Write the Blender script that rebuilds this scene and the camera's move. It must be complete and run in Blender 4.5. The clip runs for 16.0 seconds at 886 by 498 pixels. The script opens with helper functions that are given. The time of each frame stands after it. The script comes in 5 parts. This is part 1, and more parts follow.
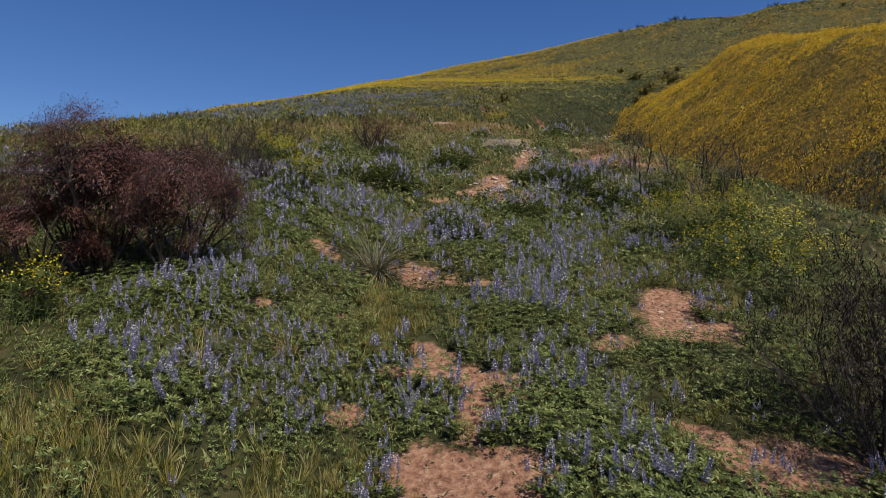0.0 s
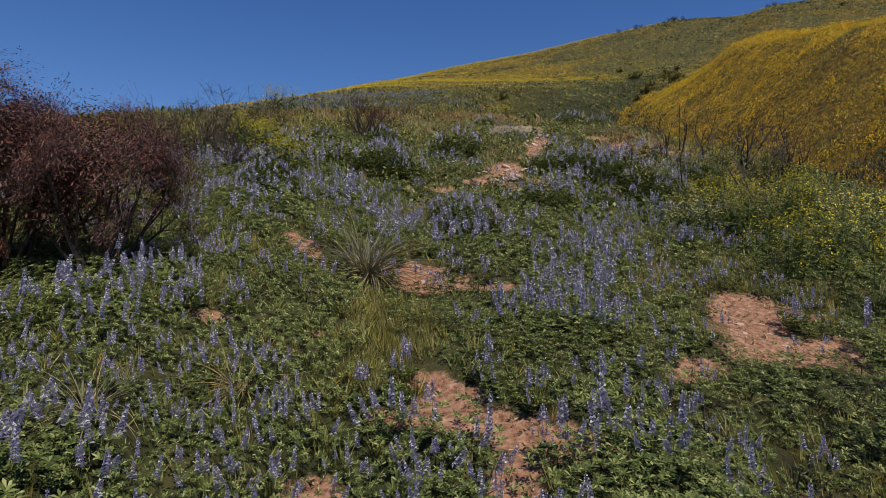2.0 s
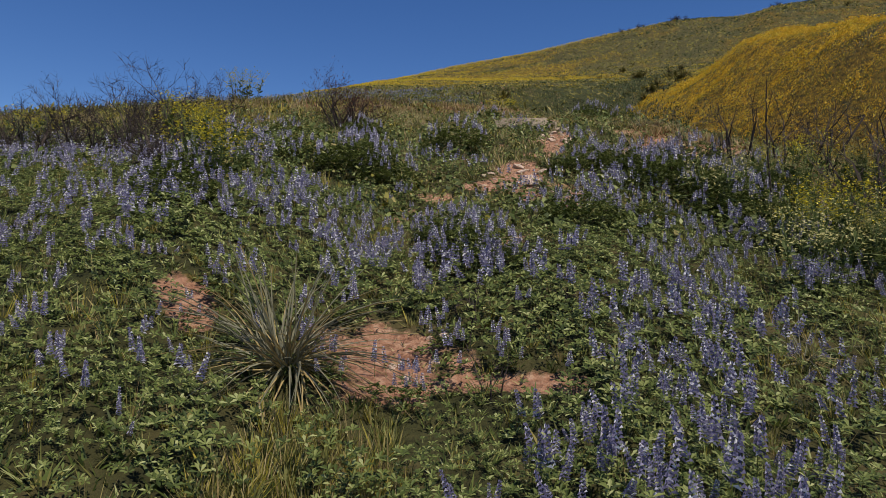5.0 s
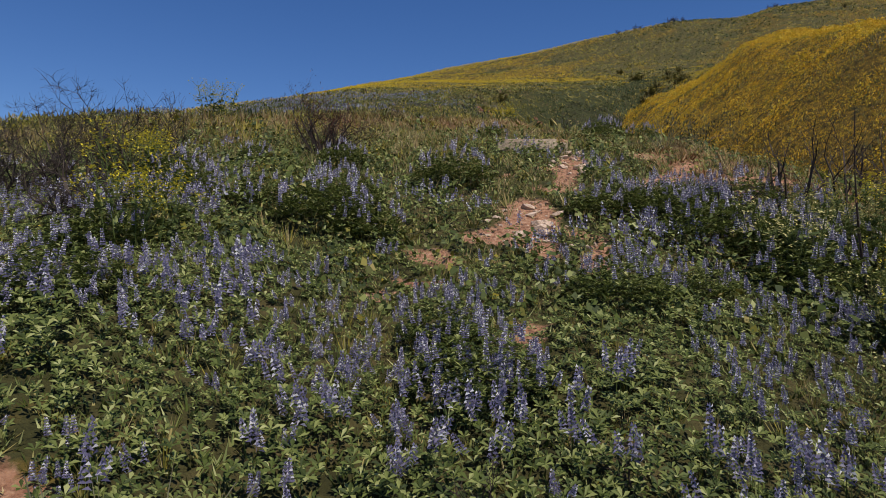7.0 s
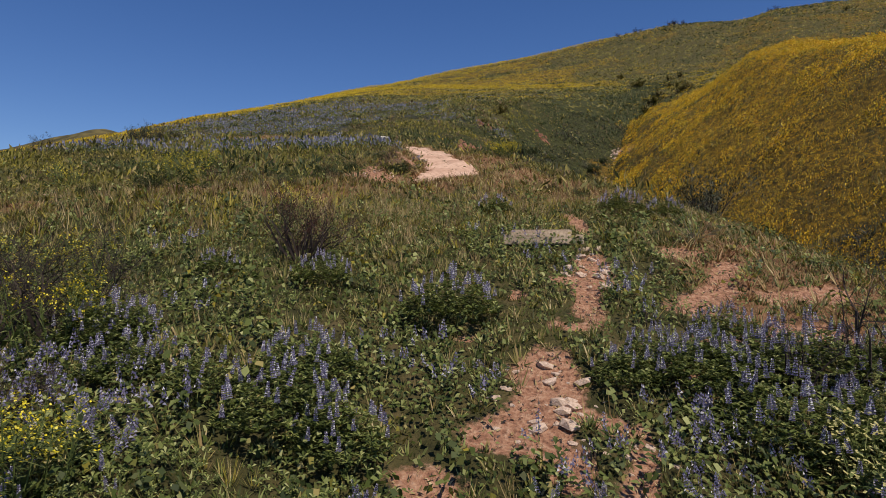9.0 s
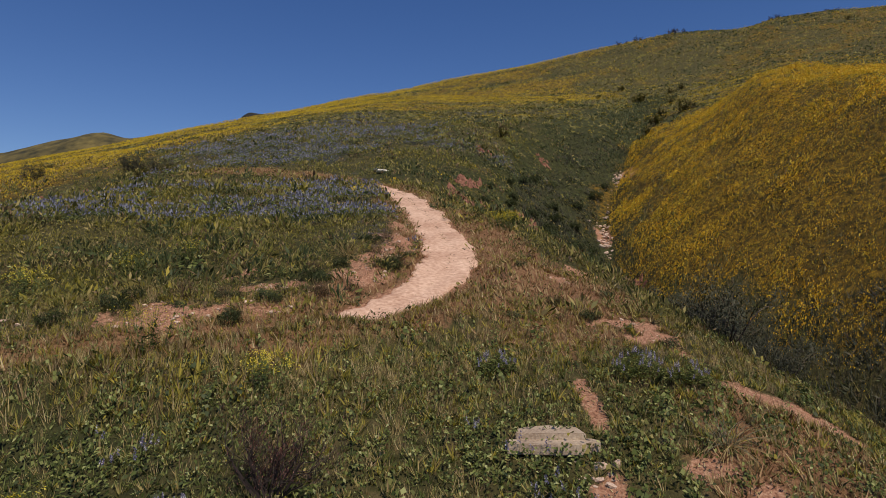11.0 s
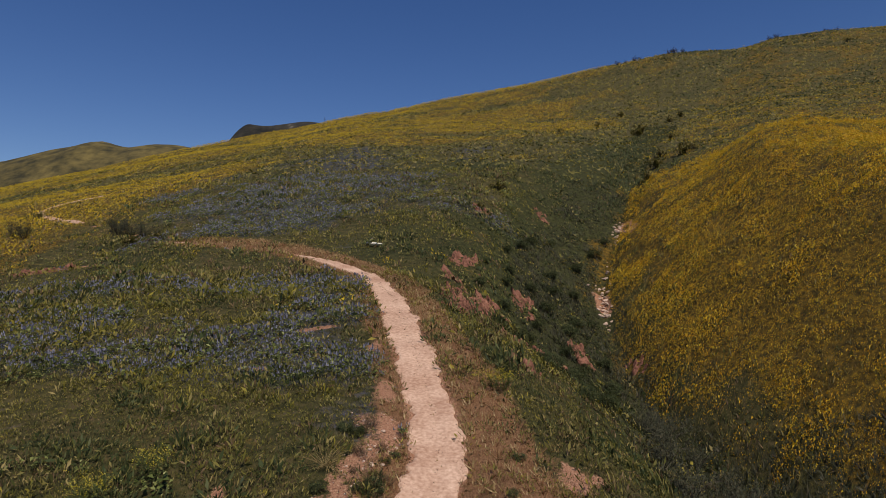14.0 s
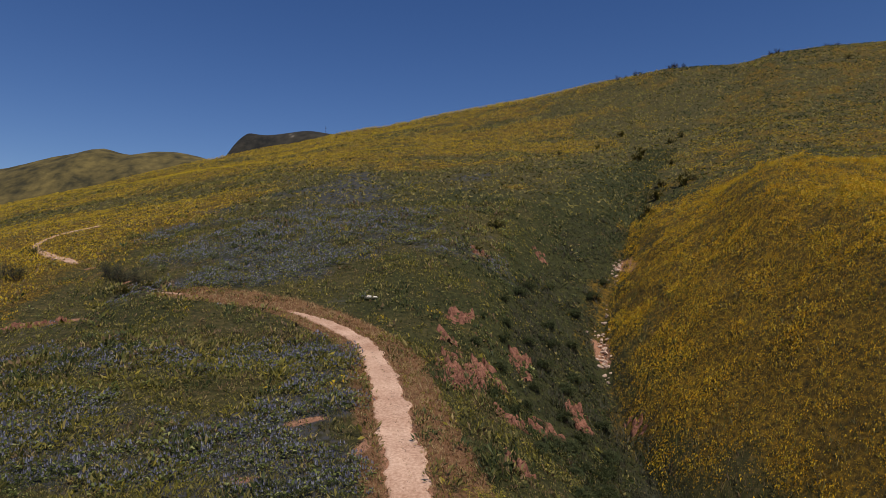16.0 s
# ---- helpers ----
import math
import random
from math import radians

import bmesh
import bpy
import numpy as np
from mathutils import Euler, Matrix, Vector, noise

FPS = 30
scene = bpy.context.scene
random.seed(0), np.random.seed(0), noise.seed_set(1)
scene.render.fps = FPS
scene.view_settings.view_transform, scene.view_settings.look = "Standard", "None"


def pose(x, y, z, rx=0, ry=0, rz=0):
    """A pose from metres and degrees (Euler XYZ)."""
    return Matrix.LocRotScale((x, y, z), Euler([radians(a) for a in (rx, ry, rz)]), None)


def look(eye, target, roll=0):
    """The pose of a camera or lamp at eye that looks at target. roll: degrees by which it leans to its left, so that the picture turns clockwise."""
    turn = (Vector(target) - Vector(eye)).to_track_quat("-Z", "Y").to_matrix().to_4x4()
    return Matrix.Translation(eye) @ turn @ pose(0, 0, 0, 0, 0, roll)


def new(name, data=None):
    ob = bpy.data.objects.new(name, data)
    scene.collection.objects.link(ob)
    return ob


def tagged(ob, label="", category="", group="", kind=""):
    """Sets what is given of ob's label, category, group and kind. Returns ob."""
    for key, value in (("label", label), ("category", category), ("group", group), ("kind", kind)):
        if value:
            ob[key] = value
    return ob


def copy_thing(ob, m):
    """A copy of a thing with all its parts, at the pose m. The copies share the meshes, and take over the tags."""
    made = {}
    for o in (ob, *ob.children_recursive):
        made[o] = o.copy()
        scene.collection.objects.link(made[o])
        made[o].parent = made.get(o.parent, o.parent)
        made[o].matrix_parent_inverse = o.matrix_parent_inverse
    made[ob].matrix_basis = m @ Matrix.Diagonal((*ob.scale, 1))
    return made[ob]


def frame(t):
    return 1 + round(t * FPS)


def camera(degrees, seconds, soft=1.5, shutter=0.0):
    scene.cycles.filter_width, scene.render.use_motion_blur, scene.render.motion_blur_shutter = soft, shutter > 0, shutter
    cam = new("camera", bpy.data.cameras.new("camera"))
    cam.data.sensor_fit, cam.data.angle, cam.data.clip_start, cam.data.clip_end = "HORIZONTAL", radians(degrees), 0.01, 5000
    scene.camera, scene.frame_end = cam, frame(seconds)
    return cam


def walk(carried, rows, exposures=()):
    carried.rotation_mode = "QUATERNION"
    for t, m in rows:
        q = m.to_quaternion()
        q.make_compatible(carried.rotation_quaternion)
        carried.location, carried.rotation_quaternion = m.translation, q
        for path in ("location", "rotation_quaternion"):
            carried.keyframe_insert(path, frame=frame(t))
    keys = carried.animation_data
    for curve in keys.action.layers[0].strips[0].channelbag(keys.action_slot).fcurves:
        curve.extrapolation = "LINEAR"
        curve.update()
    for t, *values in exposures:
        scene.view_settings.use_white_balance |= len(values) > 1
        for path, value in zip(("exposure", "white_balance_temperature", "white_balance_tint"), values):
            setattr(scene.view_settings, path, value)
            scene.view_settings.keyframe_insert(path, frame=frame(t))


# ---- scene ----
cam = camera(70.0, 16.0, soft=0.5)
PATH = [
    (0, (0.488, -0.065, 1.173), (0.378, 1.931, 1.232), 0.1),
    (0.5, (0.365, 0.441, 1.163), (0.258, 2.437, 1.221), 0.1),
    (1, (0.272, 0.983, 1.157), (0.167, 2.98, 1.217), -0.0),
    (1.5, (0.226, 1.583, 1.149), (0.122, 3.579, 1.212), -0.1),
    (2, (0.209, 2.189, 1.143), (0.106, 4.185, 1.209), -0.1),
    (2.5, (0.188, 2.813, 1.145), (0.086, 4.809, 1.213), -0.1),
    (3, (0.154, 3.475, 1.15), (0.054, 5.471, 1.22), -0.1),
    (3.2, (0.151, 3.738, 1.155), (0.051, 5.735, 1.226), -0.1),
    (5.3, (0.131, 6.02, 1.815), (0.029, 8.016, 1.882), 0.1),
    (5.5, (0.098, 6.189, 1.871), (0.002, 8.185, 1.942), 0.0),
    (6, (0.054, 6.662, 2.079), (-0.038, 8.659, 2.149), 0.1),
    (6.5, (0.055, 7.224, 2.328), (-0.037, 9.221, 2.399), -0.0),
    (7, (0.061, 7.771, 2.678), (-0.03, 9.768, 2.748), 0.0),
    (7.5, (0.049, 8.279, 3.096), (-0.042, 10.276, 3.168), -0.0),
    (8, (0.02, 8.725, 3.571), (-0.069, 10.721, 3.642), -0.0),
    (8.5, (0.023, 9.193, 4.138), (-0.066, 11.19, 4.209), -0.1),
    (9, (0.015, 9.641, 4.899), (-0.074, 11.638, 4.97), -0.1),
    (9.5, (0.021, 10.075, 5.72), (-0.068, 12.072, 5.793), -0.0),
    (10, (0.027, 10.51, 6.556), (-0.061, 12.506, 6.633), -0.1),
    (10.2, (0.027, 10.656, 6.916), (-0.061, 12.653, 6.993), -0.1),
    (12.3, (0.212, 12.044, 11.492), (0.123, 14.04, 11.577), -0.0),
    (12.5, (0.256, 12.126, 11.992), (0.168, 14.123, 12.08), -0.1),
    (13, (0.341, 12.316, 13.24), (0.253, 14.312, 13.329), -0.0),
    (13.5, (0.36, 12.485, 14.476), (0.273, 14.481, 14.567), 0.0),
    (14, (0.408, 12.755, 15.683), (0.323, 14.751, 15.778), 0.0),
    (14.5, (0.509, 12.98, 16.882), (0.423, 14.976, 16.98), 0.0),
    (15, (0.592, 13.169, 18.1), (0.506, 15.165, 18.203), 0.0),
    (15.5, (0.701, 13.34, 19.353), (0.614, 15.335, 19.459), 0.0),
    (16, (0.88, 13.487, 20.592), (0.791, 15.482, 20.703), 0.1),
]

EXPOSURES = [(0, 0.0, 6500, 10), (6.5, 0.0, 6500, 10), (9.0, 0.0, 6750, 13), (12.3, -0.3, 6850, 15), (16, -0.35, 6850, 15)]
walk(cam, [(t, look(eye, target, roll)) for t, eye, target, roll in PATH], EXPOSURES)

# ---- daylight: a clear sky and a high sun from behind and to the right ----
SUN_UP, SUN_FROM = radians(56), radians(148)   # elevation; bearing clockwise from +y
world = bpy.data.worlds.new("sky")
scene.world = world
world.use_nodes = True
wt = world.node_tree
sky = wt.nodes.new("ShaderNodeTexSky")
sky.sky_type, sky.sun_disc = "NISHITA", False
sky.sun_elevation, sky.sun_rotation = SUN_UP, SUN_FROM
sky.altitude, sky.air_density, sky.dust_density, sky.ozone_density = 800, 1.0, 0.0, 3.0
deep = wt.nodes.new("ShaderNodeHueSaturation")
deep.inputs["Saturation"].default_value, deep.inputs["Hue"].default_value = 1.26, 0.512
wt.links.new(sky.outputs[0], deep.inputs["Color"])
wt.links.new(deep.outputs[0], wt.nodes["Background"].inputs[0])
wt.nodes["Background"].inputs[1].default_value = 0.097
sun = new("sun", bpy.data.lights.new("sun", "SUN"))
sun.data.energy, sun.data.angle, sun.data.color = 4.5, radians(0.53), (1.0, 0.93, 0.80)
sun_way = Vector((math.sin(SUN_FROM) * math.cos(SUN_UP), math.cos(SUN_FROM) * math.cos(SUN_UP), math.sin(SUN_UP)))
sun.matrix_world = look(sun_way * 50, (0, 0, 0))

# ---- materials ----
def nodes_of(name):
    m = bpy.data.materials.new(name)
    m.use_nodes = True
    return m, m.node_tree.nodes, m.node_tree.links


def ramp(nodes, stops):
    r = nodes.new("ShaderNodeValToRGB")
    while len(r.color_ramp.elements) < len(stops):
        r.color_ramp.elements.new(0.5)
    for e, (p, c) in zip(r.color_ramp.elements, stops):
        e.position, e.color = p, (*c, 1)
    return r


def leafy(name, stops, translucent=0.25, rough=0.6, patch=0.0, tint=None):
    """Leaves, blades and petals: every loose piece takes its own tone; wider patches lean to a tint."""
    m, n, l = nodes_of(name)
    b = n["Principled BSDF"]
    geo = n.new("ShaderNodeNewGeometry")
    r = ramp(n, stops)
    l.new(geo.outputs["Random Per Island"], r.inputs[0])
    colour = r.outputs[0]
    if tint:
        pos = n.new("ShaderNodeTexCoord")
        tex = n.new("ShaderNodeTexNoise")
        tex.inputs["Scale"].default_value, tex.inputs["Detail"].default_value = patch, 3
        l.new(pos.outputs["Object"], tex.inputs["Vector"])
        lift = ramp(n, [(0.42, (0, 0, 0)), (0.66, (1, 1, 1))])
        l.new(tex.outputs["Fac"], lift.inputs[0])
        mix = n.new("ShaderNodeMix")
        mix.data_type = "RGBA"
        mix.inputs["B"].default_value = (*tint, 1)
        half = n.new("ShaderNodeMath")
        half.operation = "MULTIPLY"
        half.inputs[1].default_value = 0.6
        l.new(lift.outputs[0], half.inputs[0])
        l.new(half.outputs[0], mix.inputs["Factor"])
        l.new(colour, mix.inputs["A"])
        colour = mix.outputs["Result"]
    l.new(colour, b.inputs["Base Color"])
    b.inputs["Roughness"].default_value = rough
    b.inputs["Specular IOR Level"].default_value = 0.25
    if translucent:
        tr, mx = n.new("ShaderNodeBsdfTranslucent"), n.new("ShaderNodeMixShader")
        l.new(colour, tr.inputs[0])
        mx.inputs[0].default_value = translucent
        l.new(b.outputs[0], mx.inputs[1])
        l.new(tr.outputs[0], mx.inputs[2])
        l.new(mx.outputs[0], n["Material Output"].inputs[0])
    return m


def earthy(name, dark, light, grain, patch, bump, rough=0.9, third=None):
    """Soil, stone and concrete: patches and grain, with fine relief."""
    m, n, l = nodes_of(name)
    b = n["Principled BSDF"]
    pos = n.new("ShaderNodeTexCoord")
    big, fine = n.new("ShaderNodeTexNoise"), n.new("ShaderNodeTexNoise")
    for tex, size, detail in ((big, patch, 4), (fine, grain, 6)):
        tex.inputs["Scale"].default_value, tex.inputs["Detail"].default_value = size, detail
        l.new(pos.outputs["Object"], tex.inputs["Vector"])
    add = n.new("ShaderNodeMath")
    add.operation = "MULTIPLY_ADD"
    add.inputs[1].default_value = 0.55
    l.new(fine.outputs["Fac"], add.inputs[0])
    sc = n.new("ShaderNodeMath")
    sc.operation = "MULTIPLY"
    sc.inputs[1].default_value = 0.45
    l.new(big.outputs["Fac"], sc.inputs[0])
    l.new(sc.outputs[0], add.inputs[2])
    stops = [(0.36, dark), (0.5, tuple((a + c) / 2 for a, c in zip(dark, light))), (0.64, light)]
    if third:
        stops.append((0.75, third))
    r = ramp(n, stops)
    l.new(add.outputs[0], r.inputs[0])
    l.new(r.outputs[0], b.inputs["Base Color"])
    b.inputs["Roughness"].default_value = rough
    b.inputs["Specular IOR Level"].default_value = 0.2
    bp = n.new("ShaderNodeBump")
    bp.inputs["Strength"].default_value, bp.inputs["Distance"].default_value = 0.7, bump
    l.new(fine.outputs["Fac"], bp.inputs["Height"])
    l.new(bp.outputs[0], b.inputs["Normal"])
    return m


LUPINE_LEAF = leafy("lupine leaf", [(0, (0.03, 0.045, 0.01)), (0.55, (0.098, 0.126, 0.028)), (0.9, (0.225, 0.245, 0.075)), (1, (0.38, 0.39, 0.17))])
LUPINE_BLOOM = leafy("lupine bloom", [(0, (0.10, 0.092, 0.17)), (0.5, (0.185, 0.165, 0.275)), (0.74, (0.295, 0.265, 0.385)), (0.88, (0.57, 0.54, 0.62)), (1, (0.84, 0.81, 0.82))], 0.2)
LUPINE_DRIFT = leafy("distant lupine bloom", [(0, (0.075, 0.08, 0.125)), (0.5, (0.145, 0.15, 0.215)), (1, (0.36, 0.36, 0.44))], 0.2)
GRASS = leafy("grass blade", [(0, (0.038, 0.048, 0.013)), (0.5, (0.145, 0.148, 0.036)), (1, (0.34, 0.275, 0.1))])
STRAW = leafy("dry grass", [(0, (0.22, 0.15, 0.06)), (0.6, (0.36, 0.27, 0.12)), (1, (0.5, 0.4, 0.22))], 0.15)
RUST = leafy("rusty dry grass", [(0, (0.15, 0.07, 0.03)), (0.6, (0.26, 0.135, 0.06)), (1, (0.36, 0.23, 0.11))], 0.15)
HERB = leafy("herb leaf", [(0, (0.025, 0.032, 0.01)), (0.45, (0.112, 0.107, 0.03)), (0.8, (0.25, 0.205, 0.06)), (1, (0.38, 0.29, 0.13))], patch=0.13, tint=(0.25, 0.23, 0.035))
MUSTARD_LEAF = leafy("mustard leaf", [(0, (0.045, 0.065, 0.018)), (0.6, (0.10, 0.13, 0.035)), (1, (0.24, 0.26, 0.09))])
LIME = leafy("yellow-green herb leaf", [(0, (0.12, 0.115, 0.02)), (0.6, (0.25, 0.215, 0.03)), (1, (0.39, 0.31, 0.05))])
DUSKY = leafy("dark herb leaf", [(0, (0.026, 0.038, 0.013)), (0.6, (0.058, 0.078, 0.025)), (1, (0.12, 0.13, 0.05))])
BROWN = leafy("withered herb leaf", [(0, (0.08, 0.05, 0.025)), (0.6, (0.17, 0.11, 0.055)), (1, (0.29, 0.2, 0.11))], 0.15)
GOLD = leafy("golden petals", [(0, (0.38, 0.185, 0.008)), (0.5, (0.68, 0.38, 0.013)), (1, (0.88, 0.60, 0.04))], 0.35)
LEMON = leafy("mustard petals", [(0, (0.55, 0.45, 0.02)), (0.6, (0.68, 0.56, 0.03)), (1, (0.75, 0.66, 0.12))], 0.2)
BUTTER = leafy("butter-yellow petals", [(0, (0.44, 0.29, 0.014)), (0.6, (0.57, 0.40, 0.02)), (1, (0.66, 0.51, 0.04))], 0.2)
FADED = leafy("faded petals", [(0, (0.36, 0.32, 0.10)), (1, (0.52, 0.47, 0.2))], 0.2)
YUCCA = leafy("yucca blade", [(0, (0.06, 0.06, 0.035)), (0.55, (0.17, 0.16, 0.10)), (1, (0.50, 0.46, 0.36))], 0.05, 0.45)
CHAR = leafy("charred wood", [(0, (0.018, 0.013, 0.012)), (0.7, (0.045, 0.032, 0.028)), (1, (0.11, 0.085, 0.07))], 0, 0.85)
SEARED = leafy("seared leaf", [(0, (0.045, 0.018, 0.016)), (0.5, (0.105, 0.04, 0.033)), (0.85, (0.18, 0.075, 0.055)), (1, (0.25, 0.14, 0.11))], 0.1)
SCRUB = leafy("scrub leaf", [(0, (0.022, 0.028, 0.015)), (0.6, (0.05, 0.055, 0.028)), (1, (0.10, 0.085, 0.05))], 0.1)
STONE = earthy("pale pink stone", (0.40, 0.27, 0.20), (0.68, 0.53, 0.42), 26, 6, 0.02, third=(0.72, 0.62, 0.52))
OUTCROP = earthy("red bank", (0.11, 0.045, 0.03), (0.32, 0.15, 0.10), 4.5, 1.2, 0.25, third=(0.45, 0.27, 0.195))
CONCRETE = earthy("weathered concrete", (0.27, 0.20, 0.145), (0.46, 0.37, 0.275), 24, 3, 0.02)
WHITE = earthy("white rock", (0.55, 0.5, 0.42), (0.8, 0.76, 0.68), 8, 2, 0.03)
PATH_EARTH = earthy("trodden earth", (0.38, 0.22, 0.145), (0.66, 0.46, 0.34), 7, 0.5, 0.022, third=(0.76, 0.60, 0.47))


def ground_material():
    """Soil under the plants: the cover's attributes pick bare earth, gold, purple, green or rust, with torn edges."""
    m, n, l = nodes_of("hillside")
    b = n["Principled BSDF"]
    pos = n.new("ShaderNodeTexCoord")

    def noise_at(size, detail=5, rough=0.6):
        t = n.new("ShaderNodeTexNoise")
        t.inputs["Scale"].default_value, t.inputs["Detail"].default_value, t.inputs["Roughness"].default_value = size, detail, rough
        l.new(pos.outputs["Object"], t.inputs["Vector"])
        return t.outputs["Fac"]

    def blend(fac, a, c):
        x = n.new("ShaderNodeMix")
        x.data_type = "RGBA"
        l.new(fac, x.inputs["Factor"])
        l.new(a, x.inputs["A"])
        l.new(c, x.inputs["B"])
        return x.outputs["Result"]

    def mask(name, grit, spread=0.9):
        """An attribute whose edge is torn by noise."""
        a = n.new("ShaderNodeAttribute")
        a.attribute_name = name
        off = n.new("ShaderNodeMath")
        off.operation = "MULTIPLY_ADD"
        off.inputs[1].default_value = spread
        l.new(grit, off.inputs[0])
        l.new(a.outputs["Fac"], off.inputs[2])
        r = n.new("ShaderNodeMapRange")
        r.inputs["From Min"].default_value, r.inputs["From Max"].default_value = 0.5 + spread / 2 - 0.12, 0.5 + spread / 2 + 0.12
        l.new(off.outputs[0], r.inputs["Value"])
        return r.outputs["Result"]

    fine, mid, wide = noise_at(14, 6), noise_at(2.2, 5), noise_at(0.25, 5)

    def tones(fac, stops):
        r = ramp(n, stops)
        l.new(fac, r.inputs[0])
        return r.outputs[0]

    # soil and litter under cover: darkened to paint shade into the gaps between plants
    col = tones(mid, [(0.32, (0.032, 0.032, 0.013)), (0.5, (0.066, 0.06, 0.022)), (0.66, (0.11, 0.085, 0.038))])
    lush = tones(mid, [(0.35, (0.022, 0.026, 0.01)), (0.65, (0.06, 0.062, 0.022))])
    gold = tones(mid, [(0.34, (0.04, 0.032, 0.012)), (0.5, (0.11, 0.07, 0.014)), (0.66, (0.22, 0.135, 0.018))])
    blue = tones(mid, [(0.35, (0.03, 0.035, 0.025)), (0.65, (0.075, 0.075, 0.085))])
    rust = tones(fine, [(0.35, (0.13, 0.065, 0.032)), (0.65, (0.27, 0.15, 0.08))])
    bare = tones(fine, [(0.30, (0.15, 0.07, 0.045)), (0.45, (0.32, 0.16, 0.098)), (0.58, (0.42, 0.235, 0.148)), (0.72, (0.54, 0.35, 0.24))])
    col = blend(mask("lush", wide), col, lush)
    col = blend(mask("gold", mid), col, gold)
    col = blend(mask("bloom", mid), col, blue)
    col = blend(mask("rust", mid), col, rust)
    col = blend(mask("bare", noise_at(6.0, 8, 0.75), 1.3), col, bare)
    l.new(col, b.inputs["Base Color"])
    b.inputs["Roughness"].default_value = 0.95
    b.inputs["Specular IOR Level"].default_value = 0.15
    bp = n.new("ShaderNodeBump")
    bp.inputs["Strength"].default_value, bp.inputs["Distance"].default_value = 1.0, 0.10
    l.new(fine, bp.inputs["Height"])
    l.new(bp.outputs[0], b.inputs["Normal"])
    return m


HILLSIDE = ground_material()

# ---- the lie of the land: a spur that climbs ahead, a gully on its right side, a flowered nose beyond it ----
CREST_Y = [-60, 0, 7, 13, 17, 23, 31, 38, 48, 65, 80, 110, 165, 205, 250, 335, 420]
CREST_Z = [-18, -2.4, -0.05, 1.85, 3.35, 5.7, 7.6, 9.5, 11.7, 15.5, 20, 31, 48.5, 61.5, 76, 104, 128]
GULLY_Y = [-60, 0, 25, 40, 52, 62, 75, 88, 109, 145, 180, 240, 330]
GULLY_X = [36, 29, 24.5, 21.5, 19, 16, 15.5, 16, 23, 37, 51, 84, 130]
GULLY_Z = [-24, -12, -6, -2.5, 0.4, 2.6, 7, 12.6, 23.2, 43, 59.5, 88, 142]


def smooth(a, b, v):
    u = np.clip((v - a) / (b - a), 0, 1)
    return u * u * (3 - 2 * u)


def knots(xs, ys, v):
    """A smooth curve through a few knots (monotone-ish cubic)."""
    xs, ys = np.asarray(xs, float), np.asarray(ys, float)
    m = np.gradient(ys, xs)
    i = np.clip(np.searchsorted(xs, v) - 1, 0, len(xs) - 2)
    h = xs[i + 1] - xs[i]
    u = np.clip((v - xs[i]) / h, 0, 1)
    return ((1 + 2 * u) * (1 - u) ** 2 * ys[i] + u * (1 - u) ** 2 * h * m[i]
            + u * u * (3 - 2 * u) * ys[i + 1] + u * u * (u - 1) * h * m[i + 1])


def hash2(ix, iy, seed):
    n = (ix.astype(np.int64) * 374761393 + iy.astype(np.int64) * 668265263 + seed * 974634777) & 0x7FFFFFFF
    n = ((n ^ (n >> 13)) * 1274126177) & 0x7FFFFFFF
    return ((n ^ (n >> 16)) & 0xFFFF) / 65535.0


def vnoise(x, y, size, seed=0):
    """Smooth value noise, about -1 to 1, with lumps of the given size."""
    u, v = np.asarray(x, float) / size, np.asarray(y, float) / size
    iu, iv = np.floor(u), np.floor(v)
    fu, fv = u - iu, v - iv
    fu, fv = fu * fu * (3 - 2 * fu), fv * fv * (3 - 2 * fv)
    a, b = hash2(iu, iv, seed), hash2(iu + 1, iv, seed)
    c, d = hash2(iu, iv + 1, seed), hash2(iu + 1, iv + 1, seed)
    return 2 * ((a * (1 - fu) + b * fu) * (1 - fv) + (c * (1 - fu) + d * fu) * fv) - 1


def fbm(x, y, size, seed=0, octaves=3):
    return sum(vnoise(x, y, size / 2**k, seed + 17 * k) / 2**k for k in range(octaves)) / 1.6


def ridge_y(x):
    """How far off the skyline of the main hill runs."""
    return knots([-400, -170, -100, -40, 40, 100, 220, 400], [150, 240, 315, 335, 345, 325, 350, 360], x)


